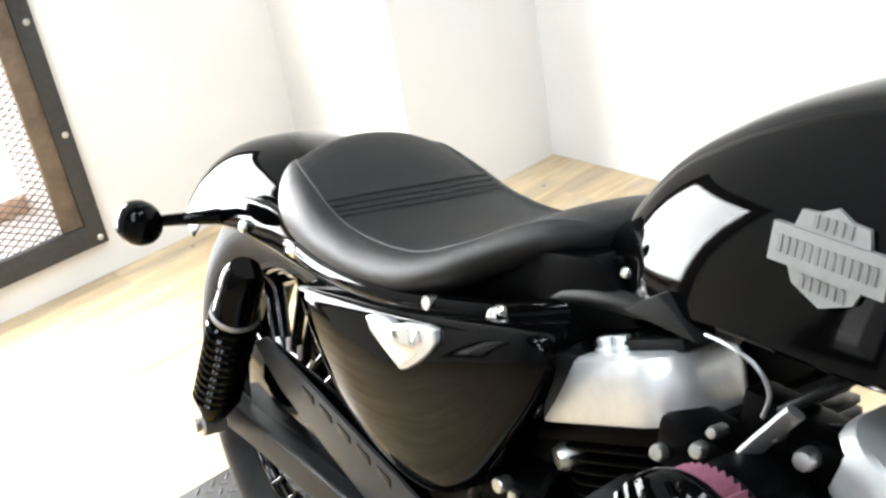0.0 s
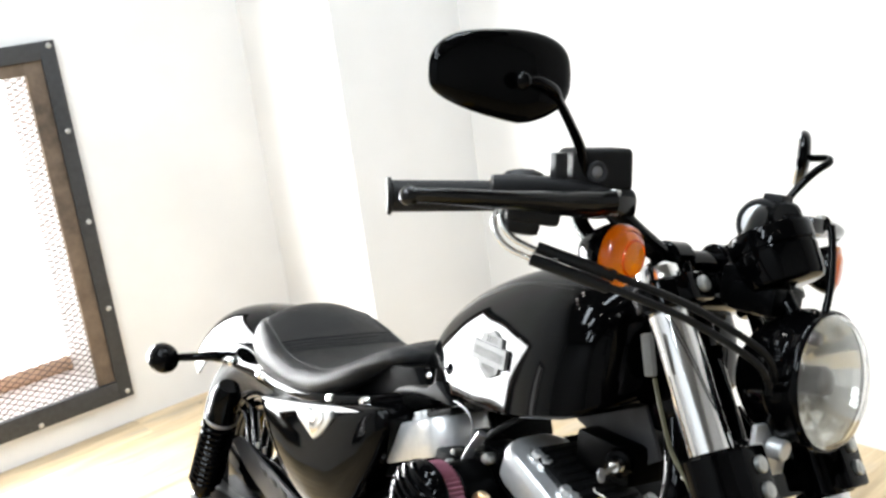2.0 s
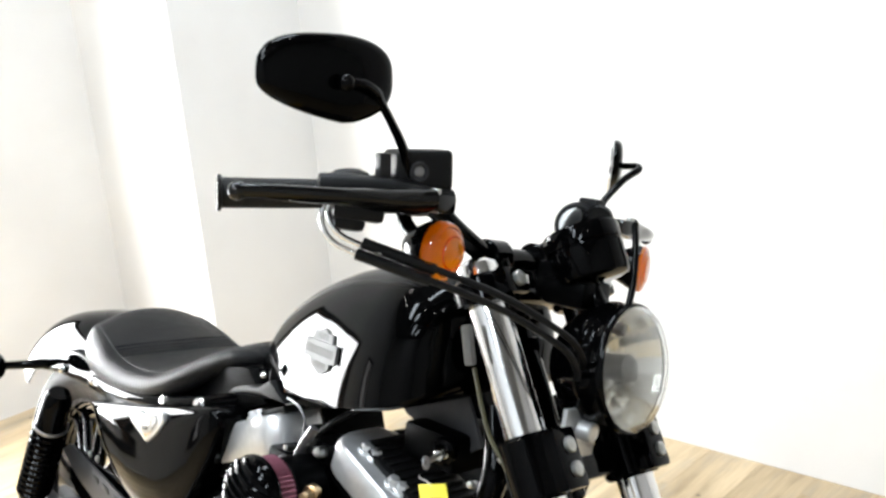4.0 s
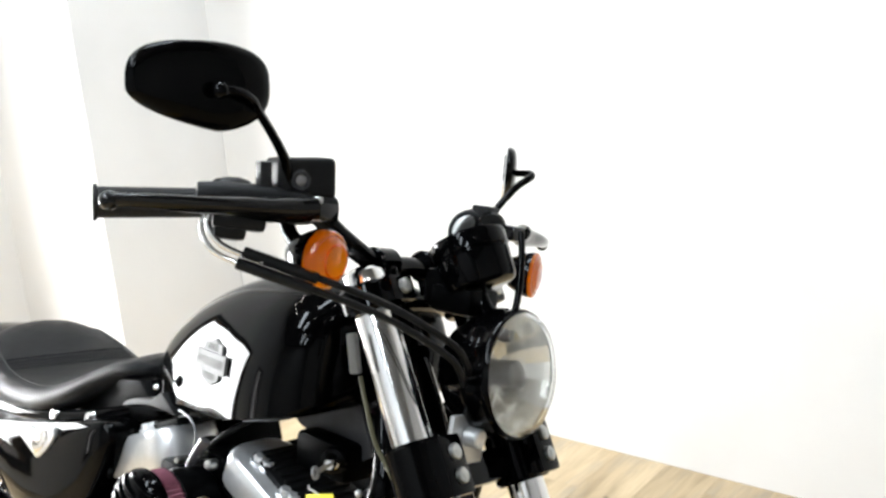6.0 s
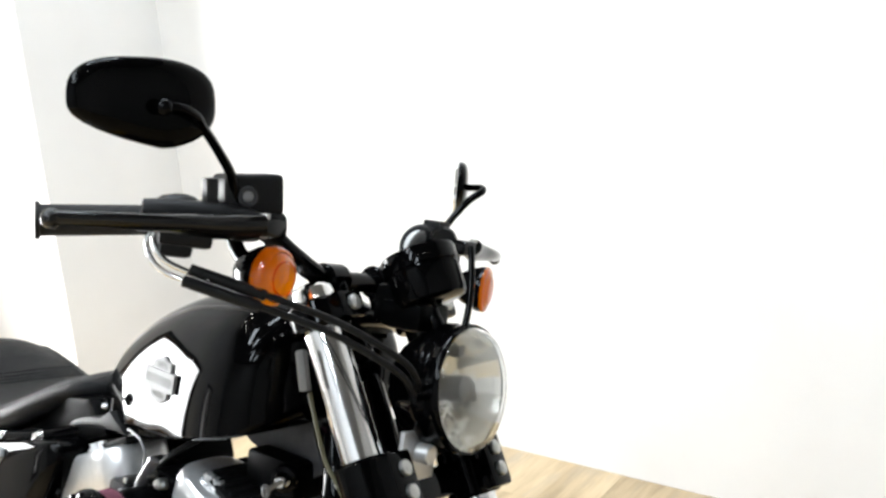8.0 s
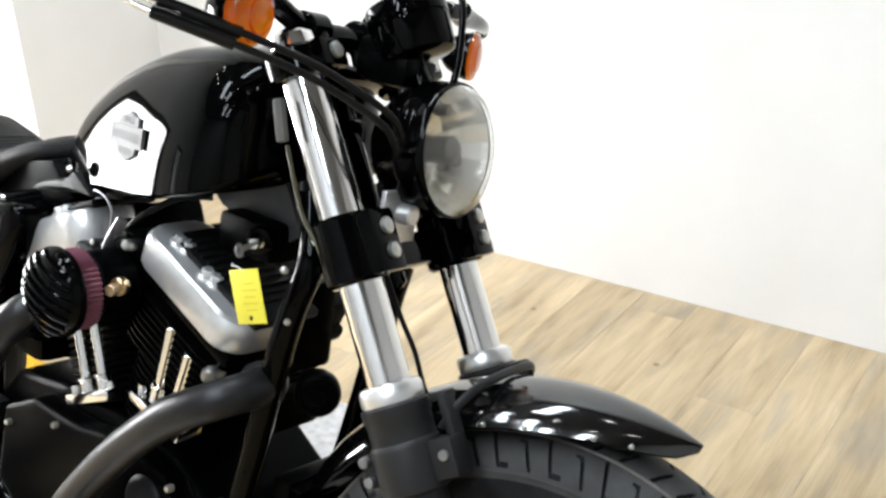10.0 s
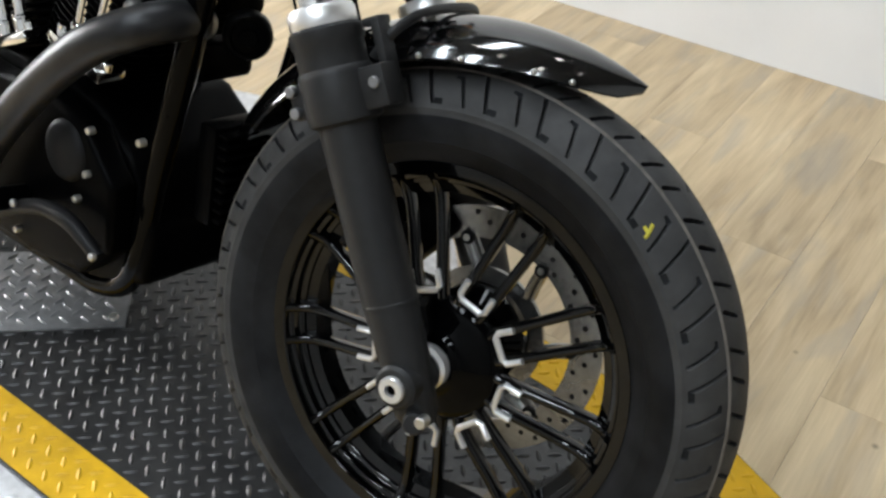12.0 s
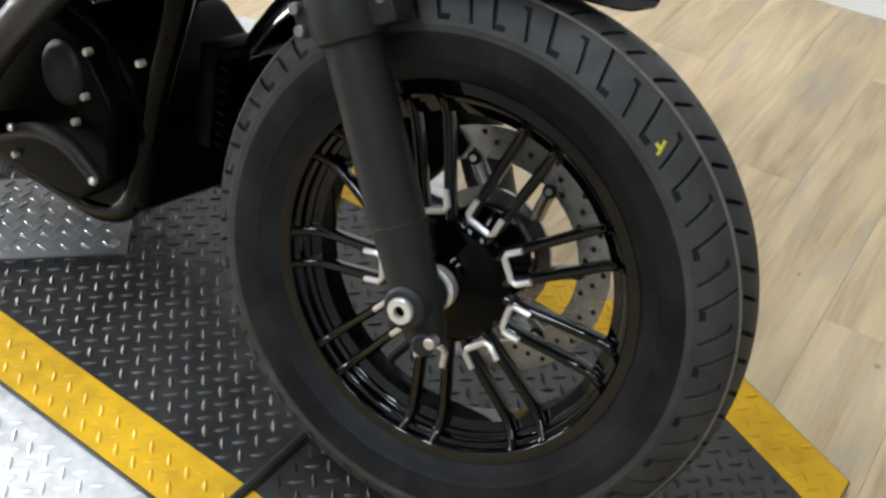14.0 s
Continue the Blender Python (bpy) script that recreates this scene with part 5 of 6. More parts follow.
tube_frame = part("frame", merge(
    tube([(-0.41, 0, 0.93), (-0.60, 0, 0.86), (-0.85, 0, 0.74), (-1.0, 0, 0.69)], 0.028, 14),
    tube([(-0.365, -0.045, 0.82), (-0.328, -0.078, 0.755), (-0.348, -0.088, 0.67), (-0.3875, -0.09, 0.496), (-0.4147, -0.09, 0.387), (-0.4347, -0.09, 0.29), (-0.458, -0.09, 0.212), (-0.51, -0.09, 0.175), (-0.60, -0.09, 0.165), (-0.90, -0.10, 0.17), (-1.0, -0.10, 0.22)], 0.0165, 14),
    tube([(-0.365, 0.045, 0.82), (-0.328, 0.078, 0.755), (-0.348, 0.088, 0.67), (-0.3875, 0.09, 0.496), (-0.4147, 0.09, 0.387), (-0.4347, 0.09, 0.29), (-0.458, 0.09, 0.212), (-0.51, 0.09, 0.175), (-0.60, 0.09, 0.165), (-0.90, 0.10, 0.17), (-1.0, 0.10, 0.22)], 0.0165, 14),
    tube([(-0.86, -0.06, 0.715), (-0.95, -0.115, 0.685), (-1.10, -0.135, 0.655), (-1.25, -0.13, 0.635), (-1.36, -0.115, 0.63)], 0.013, 12),
    tube([(-0.86, 0.06, 0.715), (-0.95, 0.115, 0.685), (-1.10, 0.135, 0.655), (-1.25, 0.13, 0.635), (-1.36, 0.115, 0.63)], 0.013, 12),
    tube([(-0.93, -0.12, 0.69), (-0.96, -0.115, 0.55), (-0.98, -0.11, 0.40), (-1.0, -0.10, 0.22)], 0.014, 12),
    box((-0.40, 0, 0.85), (0.09, 0.05, 0.12), 0.012)), GLOSS, bike, "gloss black tube frame")
part("frame_bolt", lathe([(0, 0.012), (0.009, 0.011), (0.013, 0.006), (0.014, 0)], (-0.945, -0.118, 0.685), (0.1, -1, 0.2), 16), CHROME, tube_frame, "bright frame bolt")
part("frame_bolt", lathe([(0, 0.010), (0.007, 0.009), (0.010, 0)], (-1.03, -0.135, 0.672), (0, -1, 0.2), 14), CHROME, tube_frame, "bright frame bolt")
part("frame_gusset", slab([(-0.60, 0.80), (-0.44, 0.835), (-0.40, 0.76), (-0.44, 0.735), (-0.55, 0.765)], -0.03, -0.024, 0.002), GREY_BRACKET, tube_frame, "grey gusset plate")
part("seat_base", slab([(-1.10, 0.655), (-1.02, 0.698), (-0.93, 0.750), (-0.86, 0.764), (-0.80, 0.72), (-0.90, 0.68), (-1.0, 0.655)], -0.092, 0.092, 0.008), POWDER, bike, "black moulded seat base")
part("under_seat_panel", slab([(-0.80, 0.785), (-0.90, 0.745), (-0.99, 0.70), (-0.99, 0.665), (-0.90, 0.675), (-0.80, 0.72)], -0.075, 0.075, 0.006), POWDER, bike)
for x, z in ((-0.865, 0.745), (-0.835, 0.755)):
    part("panel_bolt", ball((x, -0.077, z), 0.006, 12), CHROME, bike)

# oil tank cover with its badge
COVER = [(-1.295, 0.604), (-1.20, 0.625), (-1.10, 0.647), (-1.0, 0.672), (-0.90, 0.698), (-0.86, 0.700), (-0.85, 0.675), (-0.868, 0.630), (-0.905, 0.570), (-0.945, 0.515), (-0.985, 0.483), (-1.03, 0.468), (-1.09, 0.468), (-1.15, 0.482), (-1.21, 0.512), (-1.262, 0.556)]
cc = (-1.07, 0.590)
rings = []
for y, k in ((-0.055, 0.98), (-0.130, 1.0), (-0.141, 0.992), (-0.147, 0.97), (-0.151, 0.92), (-0.1545, 0.78), (-0.157, 0.50), (-0.158, 0.25), (-0.1585, 0.03)):
    rings.append([Vector((cc[0] + (p.x - cc[0]) * k, y, cc[1] + (p.z - cc[1]) * k)) for p in [Vector((q.x, 0, q.z)) for q in spline([(x, 0, z) for x, z in COVER + COVER[:1]], 3)[:-1]]])
cover = part("oil_tank", loft(rings), GLOSS, bike, "gloss black oil tank cover", sharp=60)
part("cover_badge", slab([(-1.112, 0.634), (-1.098, 0.641), (-1.075, 0.646), (-1.058, 0.644), (-1.045, 0.651), (-1.010, 0.662), (-0.992, 0.664), (-0.988, 0.652), (-1.000, 0.636), (-1.016, 0.620), (-1.036, 0.605), (-1.046, 0.600), (-1.062, 0.606), (-1.084, 0.614), (-1.102, 0.622)], -0.1625, -0.152, 0.003, 3), ALLOY, cover, "bright winged shield badge")
part("badge_shield", slab([(-1.058, 0.641), (-1.045, 0.648), (-1.012, 0.657), (-1.006, 0.646), (-1.022, 0.624), (-1.044, 0.606), (-1.056, 0.618)], -0.1650, -0.158, 0.002), CHROME, cover, "polished shield")

# engine
CRANK = Vector((-0.66, 0, 0.285))
engine = part("engine", merge(
    slab([(-0.98, 0.22), (-0.99, 0.36), (-0.93, 0.42), (-0.80, 0.44), (-0.66, 0.45), (-0.53, 0.43), (-0.455, 0.385), (-0.41, 0.30), (-0.42, 0.22), (-0.50, 0.175), (-0.70, 0.16), (-0.92, 0.17)], -0.10, 0.12, 0.015, 3)), POWDER, bike, "black V-twin crankcase")
part("cam_cover", slab([(-0.92, 0.25), (-0.90, 0.38), (-0.82, 0.42), (-0.70, 0.42), (-0.60, 0.44), (-0.50, 0.42), (-0.44, 0.36), (-0.44, 0.27), (-0.50, 0.21), (-0.62, 0.19), (-0.80, 0.19)], -0.138, -0.098, 0.010, 3), POWDER, engine, "black cam cover")
part("timer_cover", lathe([(0, 0.010), (0.030, 0.009), (0.038, 0.005), (0.041, 0.0), (0.041, -0.01)], (-0.535, -0.138, 0.375), (0, -1, 0.05), 36), SATIN, engine, "round satin cover")
for x, z in ((-0.481, 0.422), (-0.486, 0.362), (-0.495, 0.326), (-0.383, 0.445), (-0.622, 0.257), (-0.62, 0.425), (-0.64, 0.215), (-0.75, 0.405), (-0.80, 0.22), (-0.88, 0.36)):
    part("case_bolt", lathe([(0, 0.006), (0.004, 0.0055), (0.0052, 0.003), (0.0052, -0.004)], (x, -0.141 if abs(x + 0.53) > 0.04 else -0.148, z), (0, -1, 0), 12), SCREW_STEEL, engine, "silver case bolt")


def cylinder(sign):
    """One cylinder with its fins, head and rocker box; sign +1 leans forward."""
    a = radians(22.5) * sign
    up, fwd = Vector((math.sin(a), 0, math.cos(a))), Vector((math.cos(a), 0, -math.sin(a)))
    rotm = Matrix((fwd, Vector((0, 1, 0)), up)).transposed()
    base_at = CRANK + Vector((-0.014 if sign > 0 else 0.006, 0, 0.003))
    core = rod(base_at + up * 0.13, base_at + up * 0.40, 0.062, 28)
    name = "front_cylinder" if sign > 0 else "rear_cylinder"
    cyl = part(name, core, POWDER, bike, "black finned cylinder")
    fins = []
    for k in range(19):
        s = 0.165 + 0.0105 * k
        w, d = (0.165, 0.185) if k < 11 else (0.206, 0.212)
        ring = round_rect(w, d, 0.045, 4)
        fins.append(loft([[base_at + up * (s + o) + fwd * x * e + Vector((0, y * e - 0.004, 0)) for x, y in ring] for o, e in ((0, 0.985), (0.0008, 1.0), (0.0028, 1.0), (0.0036, 0.985))]))
    for f in fins:
        part("fin", f, POWDER, cyl)
    c = base_at + up * 0.405 + Vector((0, -0.008, 0)) + (up * 0.000 - fwd * 0.022 if sign < 0 else up * 0.0)
    skirt = -0.012 if sign > 0 else -0.024
    part("rocker_base", merge(box(c + up * (skirt - 0.010), (0.214, 0.200, 0.022), 0.008, rotm), box(c + up * 0.002 + Vector((0, 0.045, 0)), (0.200, 0.11, 0.055), 0.012, rotm)), POWDER, cyl)
    rings = []
    for o, ex, ey in ((skirt, 0.965, 0.96), (skirt + 0.003, 0.985, 0.985), (-0.004, 0.995, 0.995), (-0.002, 1.0, 1.0), (0.016, 1.0, 1.0), (0.024, 0.985, 0.975), (0.030, 0.955, 0.93), (0.033, 0.90, 0.86)):
        rings.append([c + up * o + fwd * x * ex + Vector((0, y * ey - 0.052, 0)) for x, y in round_rect(0.222 if sign > 0 else 0.194, 0.116, 0.040, 8)])
    rb = part("rocker_cover", loft(rings), ALLOY, cyl, "brushed alloy rocker cover", sharp=30)
    part("rocker_top", box(c + up * 0.0365 + fwd * 0.020 - Vector((0, 0.030, 0)), (0.186 if sign > 0 else 0.150, 0.104, 0.012), 0.004, rotm), SATIN, rb, "ribbed black top")
    for j in range(11 if sign > 0 else 8):
        part("top_rib", box(c + up * 0.0440 + fwd * (-0.060 + 0.0140 * j) - Vector((0, 0.030, 0)), (0.005, 0.090, 0.006), 0.0015, rotm), SATIN, rb)
    for fx, fy in ((-0.061, -0.078), (-0.046, -0.074), (0.008, -0.082), (0.022, -0.078), (0.08, -0.06), (0.05, 0.03), (-0.06, 0.03)):
        p = c + fwd * fx + Vector((0, fy, 0)) + up * 0.034
        part("cover_bolt", merge(rod(p, p + up * 0.012, 0.0080, 6), rod(p - up * 0.006, p + up * 0.004, 0.0115, 14)), ALLOY, rb)
    for fx in (-0.050, 0.015):
        part("bolt_boss", box(c + fwd * fx + Vector((0, -0.096, 0)) + up * 0.022, (0.048, 0.020, 0.018), 0.005, rotm), ALLOY, rb)
    for fx in (-0.085, 0.085):
        p = base_at + up * 0.345 + fwd * fx + Vector((0, -0.098, 0))
        part("head_bolt", lathe([(0, 0.014), (0.010, 0.012), (0.013, 0.006), (0.013, -0.01)], p, (fwd * (0.4 if fx > 0 else -0.4) + Vector((0, -1, 0))), 14), SCREW_STEEL, cyl, "silver head bolt")
    # pushrod tubes, from the tappet blocks up to the head
    if sign > 0:
        ends = (((-0.564, 0.500), (-0.538, 0.615)), ((-0.529, 0.493), (-0.500, 0.590)))
        block, turn = (-0.547, 0.491), 12
    else:
        ends = (((-0.722, 0.455), (-0.756, 0.545)), ((-0.682, 0.475), (-0.716, 0.565)))
        block, turn = (-0.703, 0.460), -24
    for (x0, z0), (x1, z1) in ends:
        p, q = Vector((x0, -0.105, z0)), Vector((x1, -0.105, z1))
        part("pushrod_tube", merge(rod(p, q, 0.0085, 18), rod(p, p.lerp(q, 0.2), 0.0115, 18), rod(p.lerp(q, 0.18), p.lerp(q, 0.25), 0.0130, 18)), CHROME, cyl, "chrome pushrod tube")
    tilt = Matrix.Rotation(radians(turn), 3, "Y")
    tb = Vector((block[0], -0.105, block[1]))
    part("tappet_block", merge(box(tb, (0.110, 0.040, 0.016), 0.004, tilt), *[rod(tb + tilt @ Vector((o, -0.004, 0)), tb + tilt @ Vector((o, -0.004, 0.018)), 0.0075, 10) for o in (-0.047, 0.047)]), CHROME, cyl, "chrome tappet block")
    return cyl


cylinder(1)
cylinder(-1)

# air cleaner
AC = Vector((-0.641, 0.004, 0.648))
ac = part("air_cleaner", merge(rod(AC + Vector((0, -0.115, 0)), AC + Vector((0, -0.178, 0)), 0.047, 40), rod(AC + Vector((0, -0.06, 0)), AC + Vector((0, -0.12, 0)), 0.035, 24)), POWDER, bike, "black round air cleaner with a faded red filter")
pleats = []
for k in range(96):
    a = 2 * math.pi * k / 96
    pleats.append(0.0475 if k % 2 else 0.0525)
part("filter_element", loft([[AC + Vector((pleats[k] * math.cos(2 * math.pi * k / 96), y, pleats[k] * math.sin(2 * math.pi * k / 96))) for k in range(96)] for y in (-0.178, -0.204)]), FILTER_RED, ac, "faded red pleated filter", sharp=10)
cone = lathe([(0.040, -0.204), (0.056, -0.204), (0.058, -0.208), (0.058, -0.214), (0.052, -0.224), (0.040, -0.232), (0.022, -0.238), (0, -0.240)], AC, (0, 1, 0), 48)
cap = part("filter_cap", cone, GLOSS, ac, "gloss black fluted cap")
for k in range(8):
    off = -0.046 + 0.0132 * k
    half = math.sqrt(max(0.0, 0.053**2 - off**2))
    line = []
    for j in range(9):
        t = -1 + j / 4
        r = math.hypot(off, half * t)
        y = float(np.interp(r, [0, 0.022, 0.040, 0.052, 0.058], [-0.240, -0.238, -0.232, -0.224, -0.214])) - 0.001
        line.append(AC + Vector((half * t * 0.94 + off * 0.34, y, off * 0.94 - half * t * 0.34)))
    part("cap_flute", tube(line, 0.0042, 8, 2), GLOSS, cap)
for x, z in ((-0.585, 0.664), (-0.69, 0.645), (-0.67, 0.61)):
    part("fitting", merge(rod((x, -0.145, z), (x + 0.012, -0.178, z), 0.008, 6), rod((x, -0.15, z), (x + 0.004, -0.162, z), 0.012, 14)), BRASS, ac, "brass fitting")
part("intake_manifold", merge(rod((-0.74, -0.045, 0.60), (-0.58, -0.045, 0.60), 0.026, 20), box((-0.66, -0.05, 0.63), (0.08, 0.09, 0.07), 0.014)), POWDER, bike)
part("throttle_body", merge(box((-0.665, -0.085, 0.70), (0.05, 0.03, 0.04), 0.006), rod((-0.64, -0.09, 0.705), (-0.61, -0.09, 0.715), 0.007, 12)), POWDER, bike)

# exhaust
EX = [(-0.41, -0.05, 0.570), (-0.382, -0.085, 0.586), (-0.368, -0.125, 0.592), (-0.388, -0.160, 0.580), (-0.45, -0.175, 0.540), (-0.54, -0.178, 0.460), (-0.625, -0.182, 0.365), (-0.69, -0.188, 0.27), (-0.76, -0.19, 0.19), (-0.90, -0.185, 0.165)]
ex = part("front_exhaust", tube(EX, 0.0235, 20), EXHAUST, bike, "satin black front exhaust pipe")
part("muffler", lathe([(0, 0), (0.026, 0.0), (0.040, 0.04), (0.044, 0.06), (0.044, 0.40), (0.041, 0.415), (0.030, 0.42), (0.028, 0.40), (0, 0.40)], (-0.86, -0.185, 0.165), (-1, 0.0, 0.0), 32), SATIN, ex, "satin black muffler")
part("exhaust_clamp", lathe([(0.024, 0), (0.030, 0.001), (0.030, 0.011), (0.024, 0.012)], EX[1], Vector(EX[2]) - Vector(EX[1]), 24), EXHAUST, ex)
rx = part("rear_exhaust", tube([(-0.80, -0.06, 0.56), (-0.765, -0.13, 0.585), (-0.755, -0.185, 0.585), (-0.785, -0.205, 0.545), (-0.83, -0.208, 0.48), (-0.875, -0.21, 0.40), (-0.91, -0.212, 0.31), (-0.97, -0.212, 0.25), (-1.05, -0.214, 0.232)], 0.0235, 20), EXHAUST, bike, "satin black rear exhaust pipe")
part("muffler", lathe([(0, 0), (0.026, 0.0), (0.040, 0.04), (0.042, 0.06), (0.042, 0.33), (0.039, 0.342), (0.028, 0.345), (0, 0.34)], (-0.99, -0.214, 0.224), (-1, -0.02, -0.02), 32), SATIN, rx, "satin black muffler")

# foot controls, lower rail and fittings
part("brake_pedal", tube([(-0.641, -0.165, 0.248), (-0.589, -0.165, 0.278), (-0.536, -0.165, 0.299), (-0.486, -0.165, 0.303), (-0.447, -0.165, 0.291), (-0.423, -0.165, 0.281)], [0.009, 0.010, 0.011, 0.011, 0.010, 0.009], 12), SATIN, bike, "satin black curved brake pedal")
part("foot_peg", merge(rod((-0.62, -0.14, 0.275), (-0.62, -0.19, 0.28), 0.016, 16), rod((-0.62, -0.19, 0.28), (-0.62, -0.27, 0.285), 0.019, 16)), POWDER, bike, "black foot peg")
for p in ((-0.589, -0.178, 0.286), (-0.423, -0.174, 0.285)):
    part("pedal_bolt", ball(p, 0.0055, 12), SCREW_STEEL, bike)
regulator = part("regulator", box((-0.355, 0, 0.40), (0.03, 0.14, 0.13), 0.006), POWDER, bike, "black finned regulator")
for k in range(9):
    part("fin", box((-0.335, 0, 0.345 + 0.014 * k), (0.02, 0.13, 0.004), 0.001), POWDER, regulator)
part("electrical_caddy", merge(box((-0.425, 0.03, 0.63), (0.03, 0.05, 0.12), 0.010), box((-0.44, 0.01, 0.51), (0.04, 0.09, 0.05), 0.012)), POWDER, bike, "black electrical box")
part("horn", lathe([(0, 0.010), (0.010, 0.010), (0.012, 0.006), (0.019, 0.005), (0.021, 0.008), (0.025, 0.008), (0.028, 0.004), (0.029, 0), (0.029, -0.014), (0.024, -0.03), (0, -0.034)], (-0.345, -0.03, 0.572), (0.75, -0.6, 0), 32), POWDER, bike, "black round horn")
ignition = part("ignition_switch", merge(rod((-0.455, -0.03, 0.750), (-0.432, -0.064, 0.752), 0.017, 24), lathe([(0.017, 0), (0.0185, 0.003), (0.017, 0.008), (0.0115, 0.010), (0.0105, 0.006), (0, 0.006)], (-0.432, -0.064, 0.752), (0.45, -1, 0), 24)), GLOSS, bike, "black ignition switch")
part("lock_barrel", lathe([(0, 0.018), (0.006, 0.018), (0.0088, 0.015), (0.0110, 0.006), (0.0110, 0.0)], (-0.430, -0.067, 0.752), (0.45, -1, 0), 20), CHROME, ignition, "chrome lock barrel")
part("key", merge(box((-0.418, -0.098, 0.751), (0.0022, 0.030, 0.007), 0.0007, Matrix.Rotation(radians(24), 3, "Z")), lathe([(0.004, -0.0012), (0.0085, -0.0012), (0.0085, 0.0012), (0.004, 0.0012), (0.004, -0.0012)], (-0.411, -0.114, 0.751), (1, 0.4, 0.3), 18)), ALLOY_DARK, ignition, "steel ignition key")
part("coil_box", box((-0.47, 0.0, 0.745), (0.10, 0.12, 0.05), 0.010), POWDER, bike)
part("breather_hose", tube([(-0.93, -0.06, 0.60), (-0.945, -0.072, 0.655), (-0.925, -0.08, 0.70), (-0.87, -0.085, 0.725), (-0.80, -0.085, 0.738), (-0.72, -0.07, 0.745)], 0.0100, 12), HOSE, bike, "black rubber breather hose")
part("tank_mount", slab([(-0.805, 0.742), (-0.768, 0.768), (-0.725, 0.742)], -0.112, -0.085, 0.003), SATIN, bike, "satin triangular tank mount")
part("spark_lead", tube([(-0.57, -0.03, 0.77), (-0.60, -0.06, 0.765), (-0.63, -0.09, 0.74), (-0.655, -0.10, 0.715)], 0.0045, 10), HOSE, bike)
part("side_stand", tube([(-0.80, 0.12, 0.20), (-0.76, 0.19, 0.11), (-0.735, 0.235, 0.062)], [0.014, 0.012, 0.014], 12), SATIN, bike, "satin black side stand")

part("olive_wire", tube([(-0.3498, -0.135, 0.8794), (-0.3356, -0.135, 0.8474), (-0.3166, -0.135, 0.8104), (-0.2947, -0.135, 0.7871), (-0.2786, -0.135, 0.769), (-0.2638, -0.135, 0.7539)], 0.0024, 8), OLIVE, bike, "olive wire loom", True)
for x, y, z, r in ((-0.281, -0.118, 0.796, 0.005), (-0.327, -0.118, 0.751, 0.005), (-0.316, -0.118, 0.693, 0.004)):
    part("loom_clip", ball((x, y, z), r, 10), SCREW_STEEL, bike)
# clutter between the cylinders
for x, z, r in ((-0.739, 0.649, 0.007), (-0.702, 0.669, 0.0065), (-0.615, 0.705, 0.008), (-0.690, 0.690, 0.005), (-0.640, 0.712, 0.005)):
    part("intake_bolt", lathe([(0, 0.008), (r * 0.8, 0.007), (r, 0.003), (r, -0.012)], (x, -0.124, z), (0.2, -1, 0.2), 12), SCREW_STEEL, bike)
for p, size in (((-0.715, -0.095, 0.655), (0.07, 0.05, 0.045)), ((-0.62, -0.09, 0.70), (0.06, 0.05, 0.035))):
    part("intake_flange", box(p, size, 0.010), POWDER, bike)
part("throttle_stay", tube([(-0.659, -0.128, 0.688), (-0.645, -0.130, 0.708), (-0.625, -0.128, 0.737)], 0.0075, 10, flat=0.6), ALLOY_DARK, bike, "dull metal throttle stay")
part("vent_line", tube([(-0.72, -0.11, 0.752), (-0.690, -0.125, 0.760), (-0.660, -0.13, 0.757), (-0.646, -0.13, 0.742), (-0.650, -0.128, 0.722)], 0.0017, 8), ALLOY_DARK, bike, "dull vent line")
part("starter_cover", merge(box((-0.935, -0.02, 0.53), (0.12, 0.15, 0.18), 0.02), rod((-0.97, -0.09, 0.50), (-0.87, -0.09, 0.52), 0.035, 20)), POWDER, bike)
part("rear_clip", merge(rod((-0.92, -0.12, 0.525), (-0.92, -0.135, 0.525), 0.008, 12), box((-0.905, -0.125, 0.505), (0.012, 0.008, 0.04), 0.002)), SCREW_STEEL, bike)

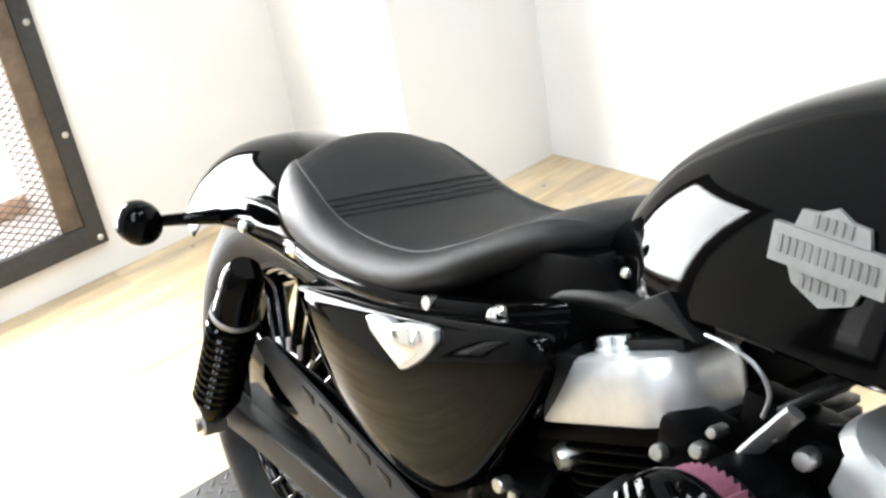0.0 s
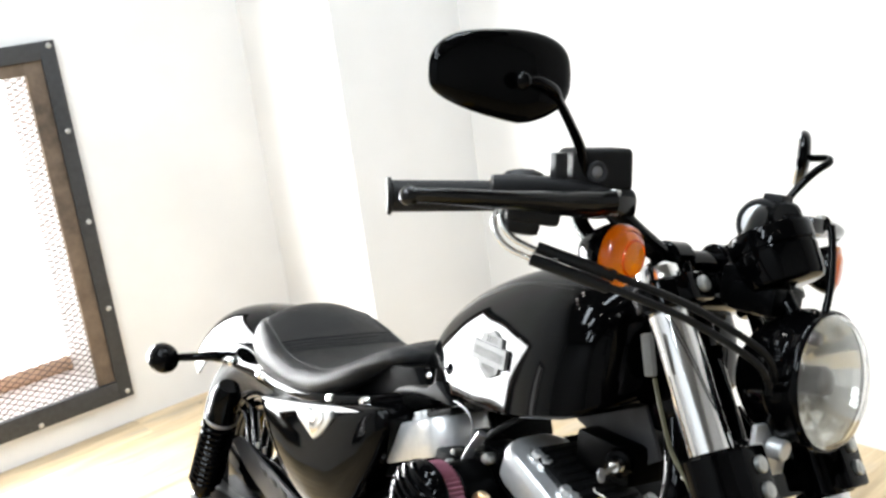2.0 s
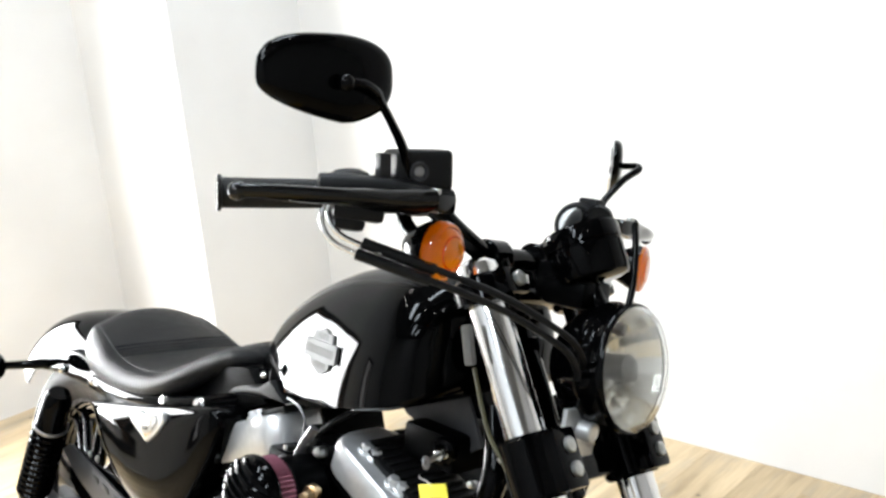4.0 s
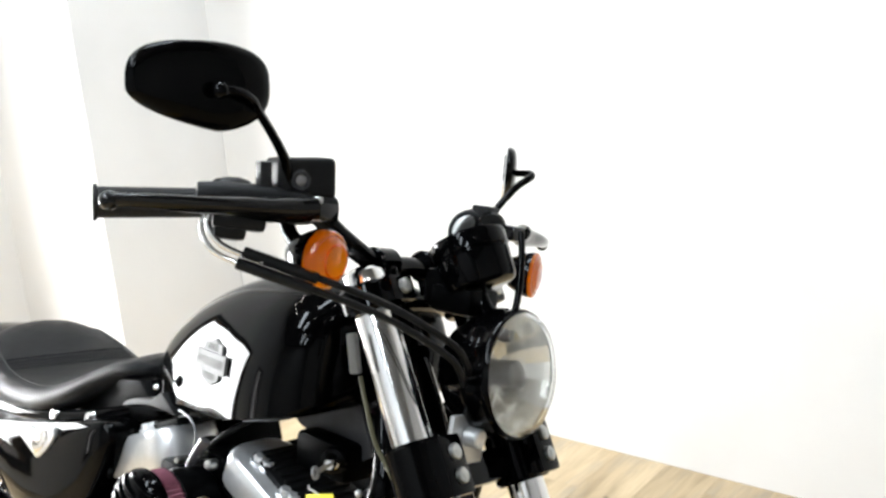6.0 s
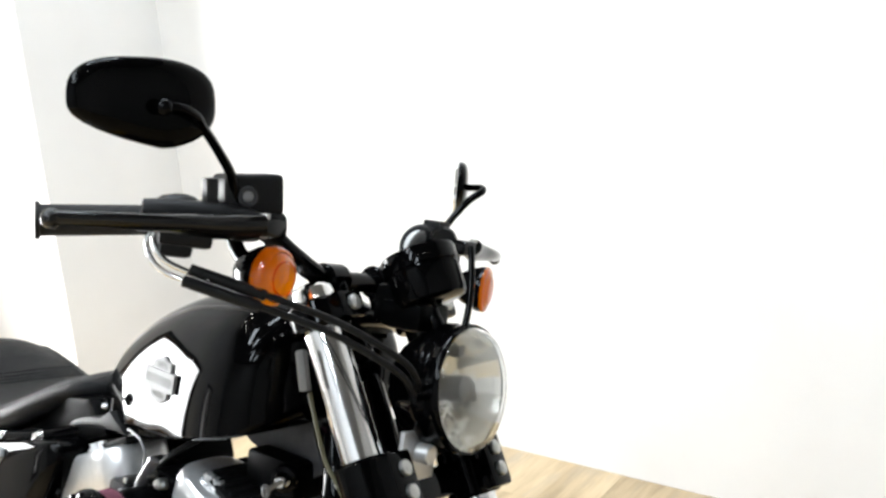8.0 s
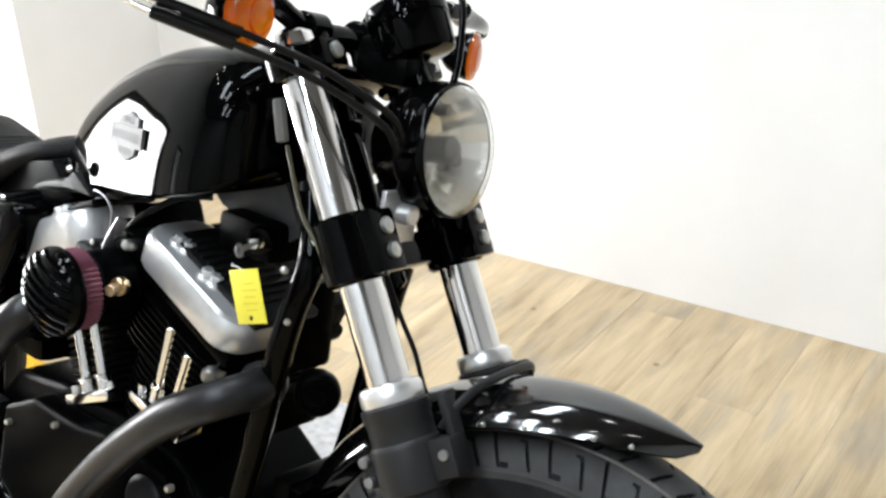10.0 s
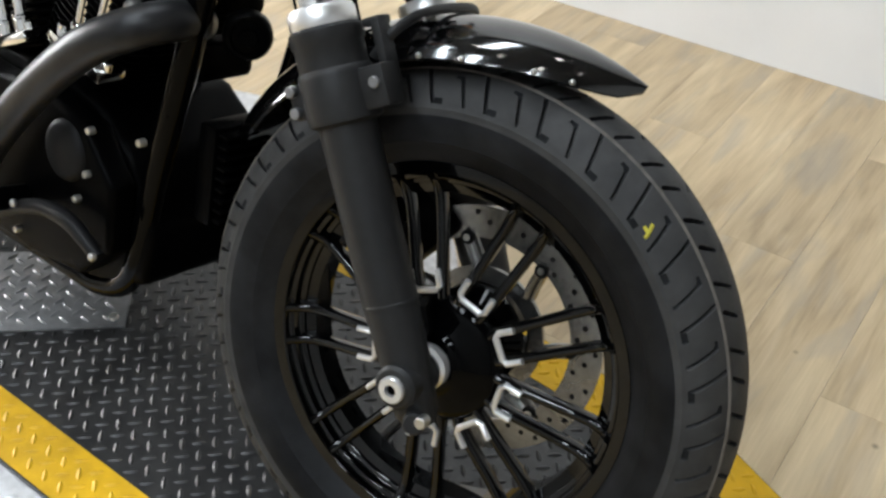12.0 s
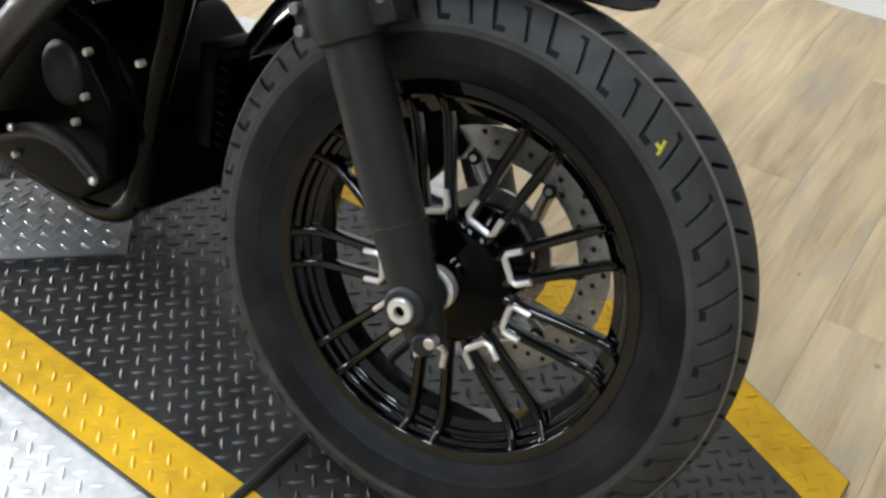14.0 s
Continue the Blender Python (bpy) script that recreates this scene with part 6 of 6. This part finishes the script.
# price tag on the key
tag = thing("price_tag", "yellow card tag hanging from the ignition key", "tag", BIKE @ pose(-0.348, -0.150, 0.719, 2, -18, 3))
part("card", box((0, 0, 0), (0.047, 0.0012, 0.062), 0.0005), TAG_YELLOW, tag)
for k in range(5):
    part("print_bar", box((0.004, -0.0009, -0.015 + 0.0075 * k), (0.026 if k % 2 else 0.018, 0.0004, 0.0018), 0), TAG_INK, tag)
part("tag_hole", rod((0.0, -0.0011, -0.024), (0.0, -0.0006, -0.024), 0.0028, 12), BLACK_PLASTIC, tag)
part("tie", tube([(0, 0, 0.029), (-0.014, 0.004, 0.034), (-0.038, 0.018, 0.034), (-0.058, 0.036, 0.034)], 0.0012, 6), SCREW_STEEL, tag)


# ---- ceiling lamps ----
for k, (u, v) in enumerate([(0.75, -0.35), (1.05, -0.15), (1.35, -0.40), (1.70, -0.10), (2.05, 0.15), (1.45, 1.40), (2.3, 2.1), (1.0, 2.6), (2.9, 3.1), (2.2, 3.6), (3.0, 1.4)]):
    lamp = thing("ceiling_spot", "small bright round spot lamp in the ceiling", "ceiling lamp", ROOM @ pose(u, v, TOP), "ceiling spots")
    part("collar", lathe([(0.05, 0), (0.055, -0.02), (0.045, -0.09), (0.04, -0.09), (0.04, 0)], (0, 0, 0), (0, 0, 1), 20), BLACK_PLASTIC, lamp)
    part("bulb", lathe([(0, -0.088), (0.03, -0.085), (0.038, -0.07), (0.03, -0.04)], (0, 0, 0), (0, 0, 1), 20), LAMP_GLOW, lamp)
for u, v in ((3.2, 1.7), (1.0, 1.6), (4.0, 3.2), (2.5, 0.9), (3.9, 2.2)):
    lamp = thing("ceiling_panel", "long white light panel in the ceiling", "ceiling lamp", ROOM @ pose(u, v, TOP), "ceiling panels")
    part("housing", box((0, 0, -0.02), (1.2, 0.3, 0.04), 0.004), CEILING_WHITE, lamp)
    area_light("panel_light", ROOM @ pose(u, v, TOP - 0.05), 1.15, 0.26, CEILING_WATTS, (0.87, 0.97, 1.06))

# ---- floor boards ----
board_meshes = {}
for row in range(39):
    v0 = BACK + 0.15 * row
    if v0 > 5.1:
        break
    u = -0.5 * ((row * 0.37) % 1.0) * 2.4
    while u < 5.0:
        a, b = max(u, 0.0), min(u + 1.2, 5.0)
        u += 1.2
        if b - a < 0.03:
            continue
        size = round(b - a, 2)
        if size not in board_meshes:
            ob = mesh_object("plank", box((0, 0, 0), (b - a - 0.0004, 0.1496, 0.012), 0.0003, segs=1), OAK)
            board_meshes[size] = ob.data
        else:
            ob = new("plank", board_meshes[size])
        ob.parent = floor
        ob.location = ((a + b) / 2, v0 + 0.075, -0.0062)
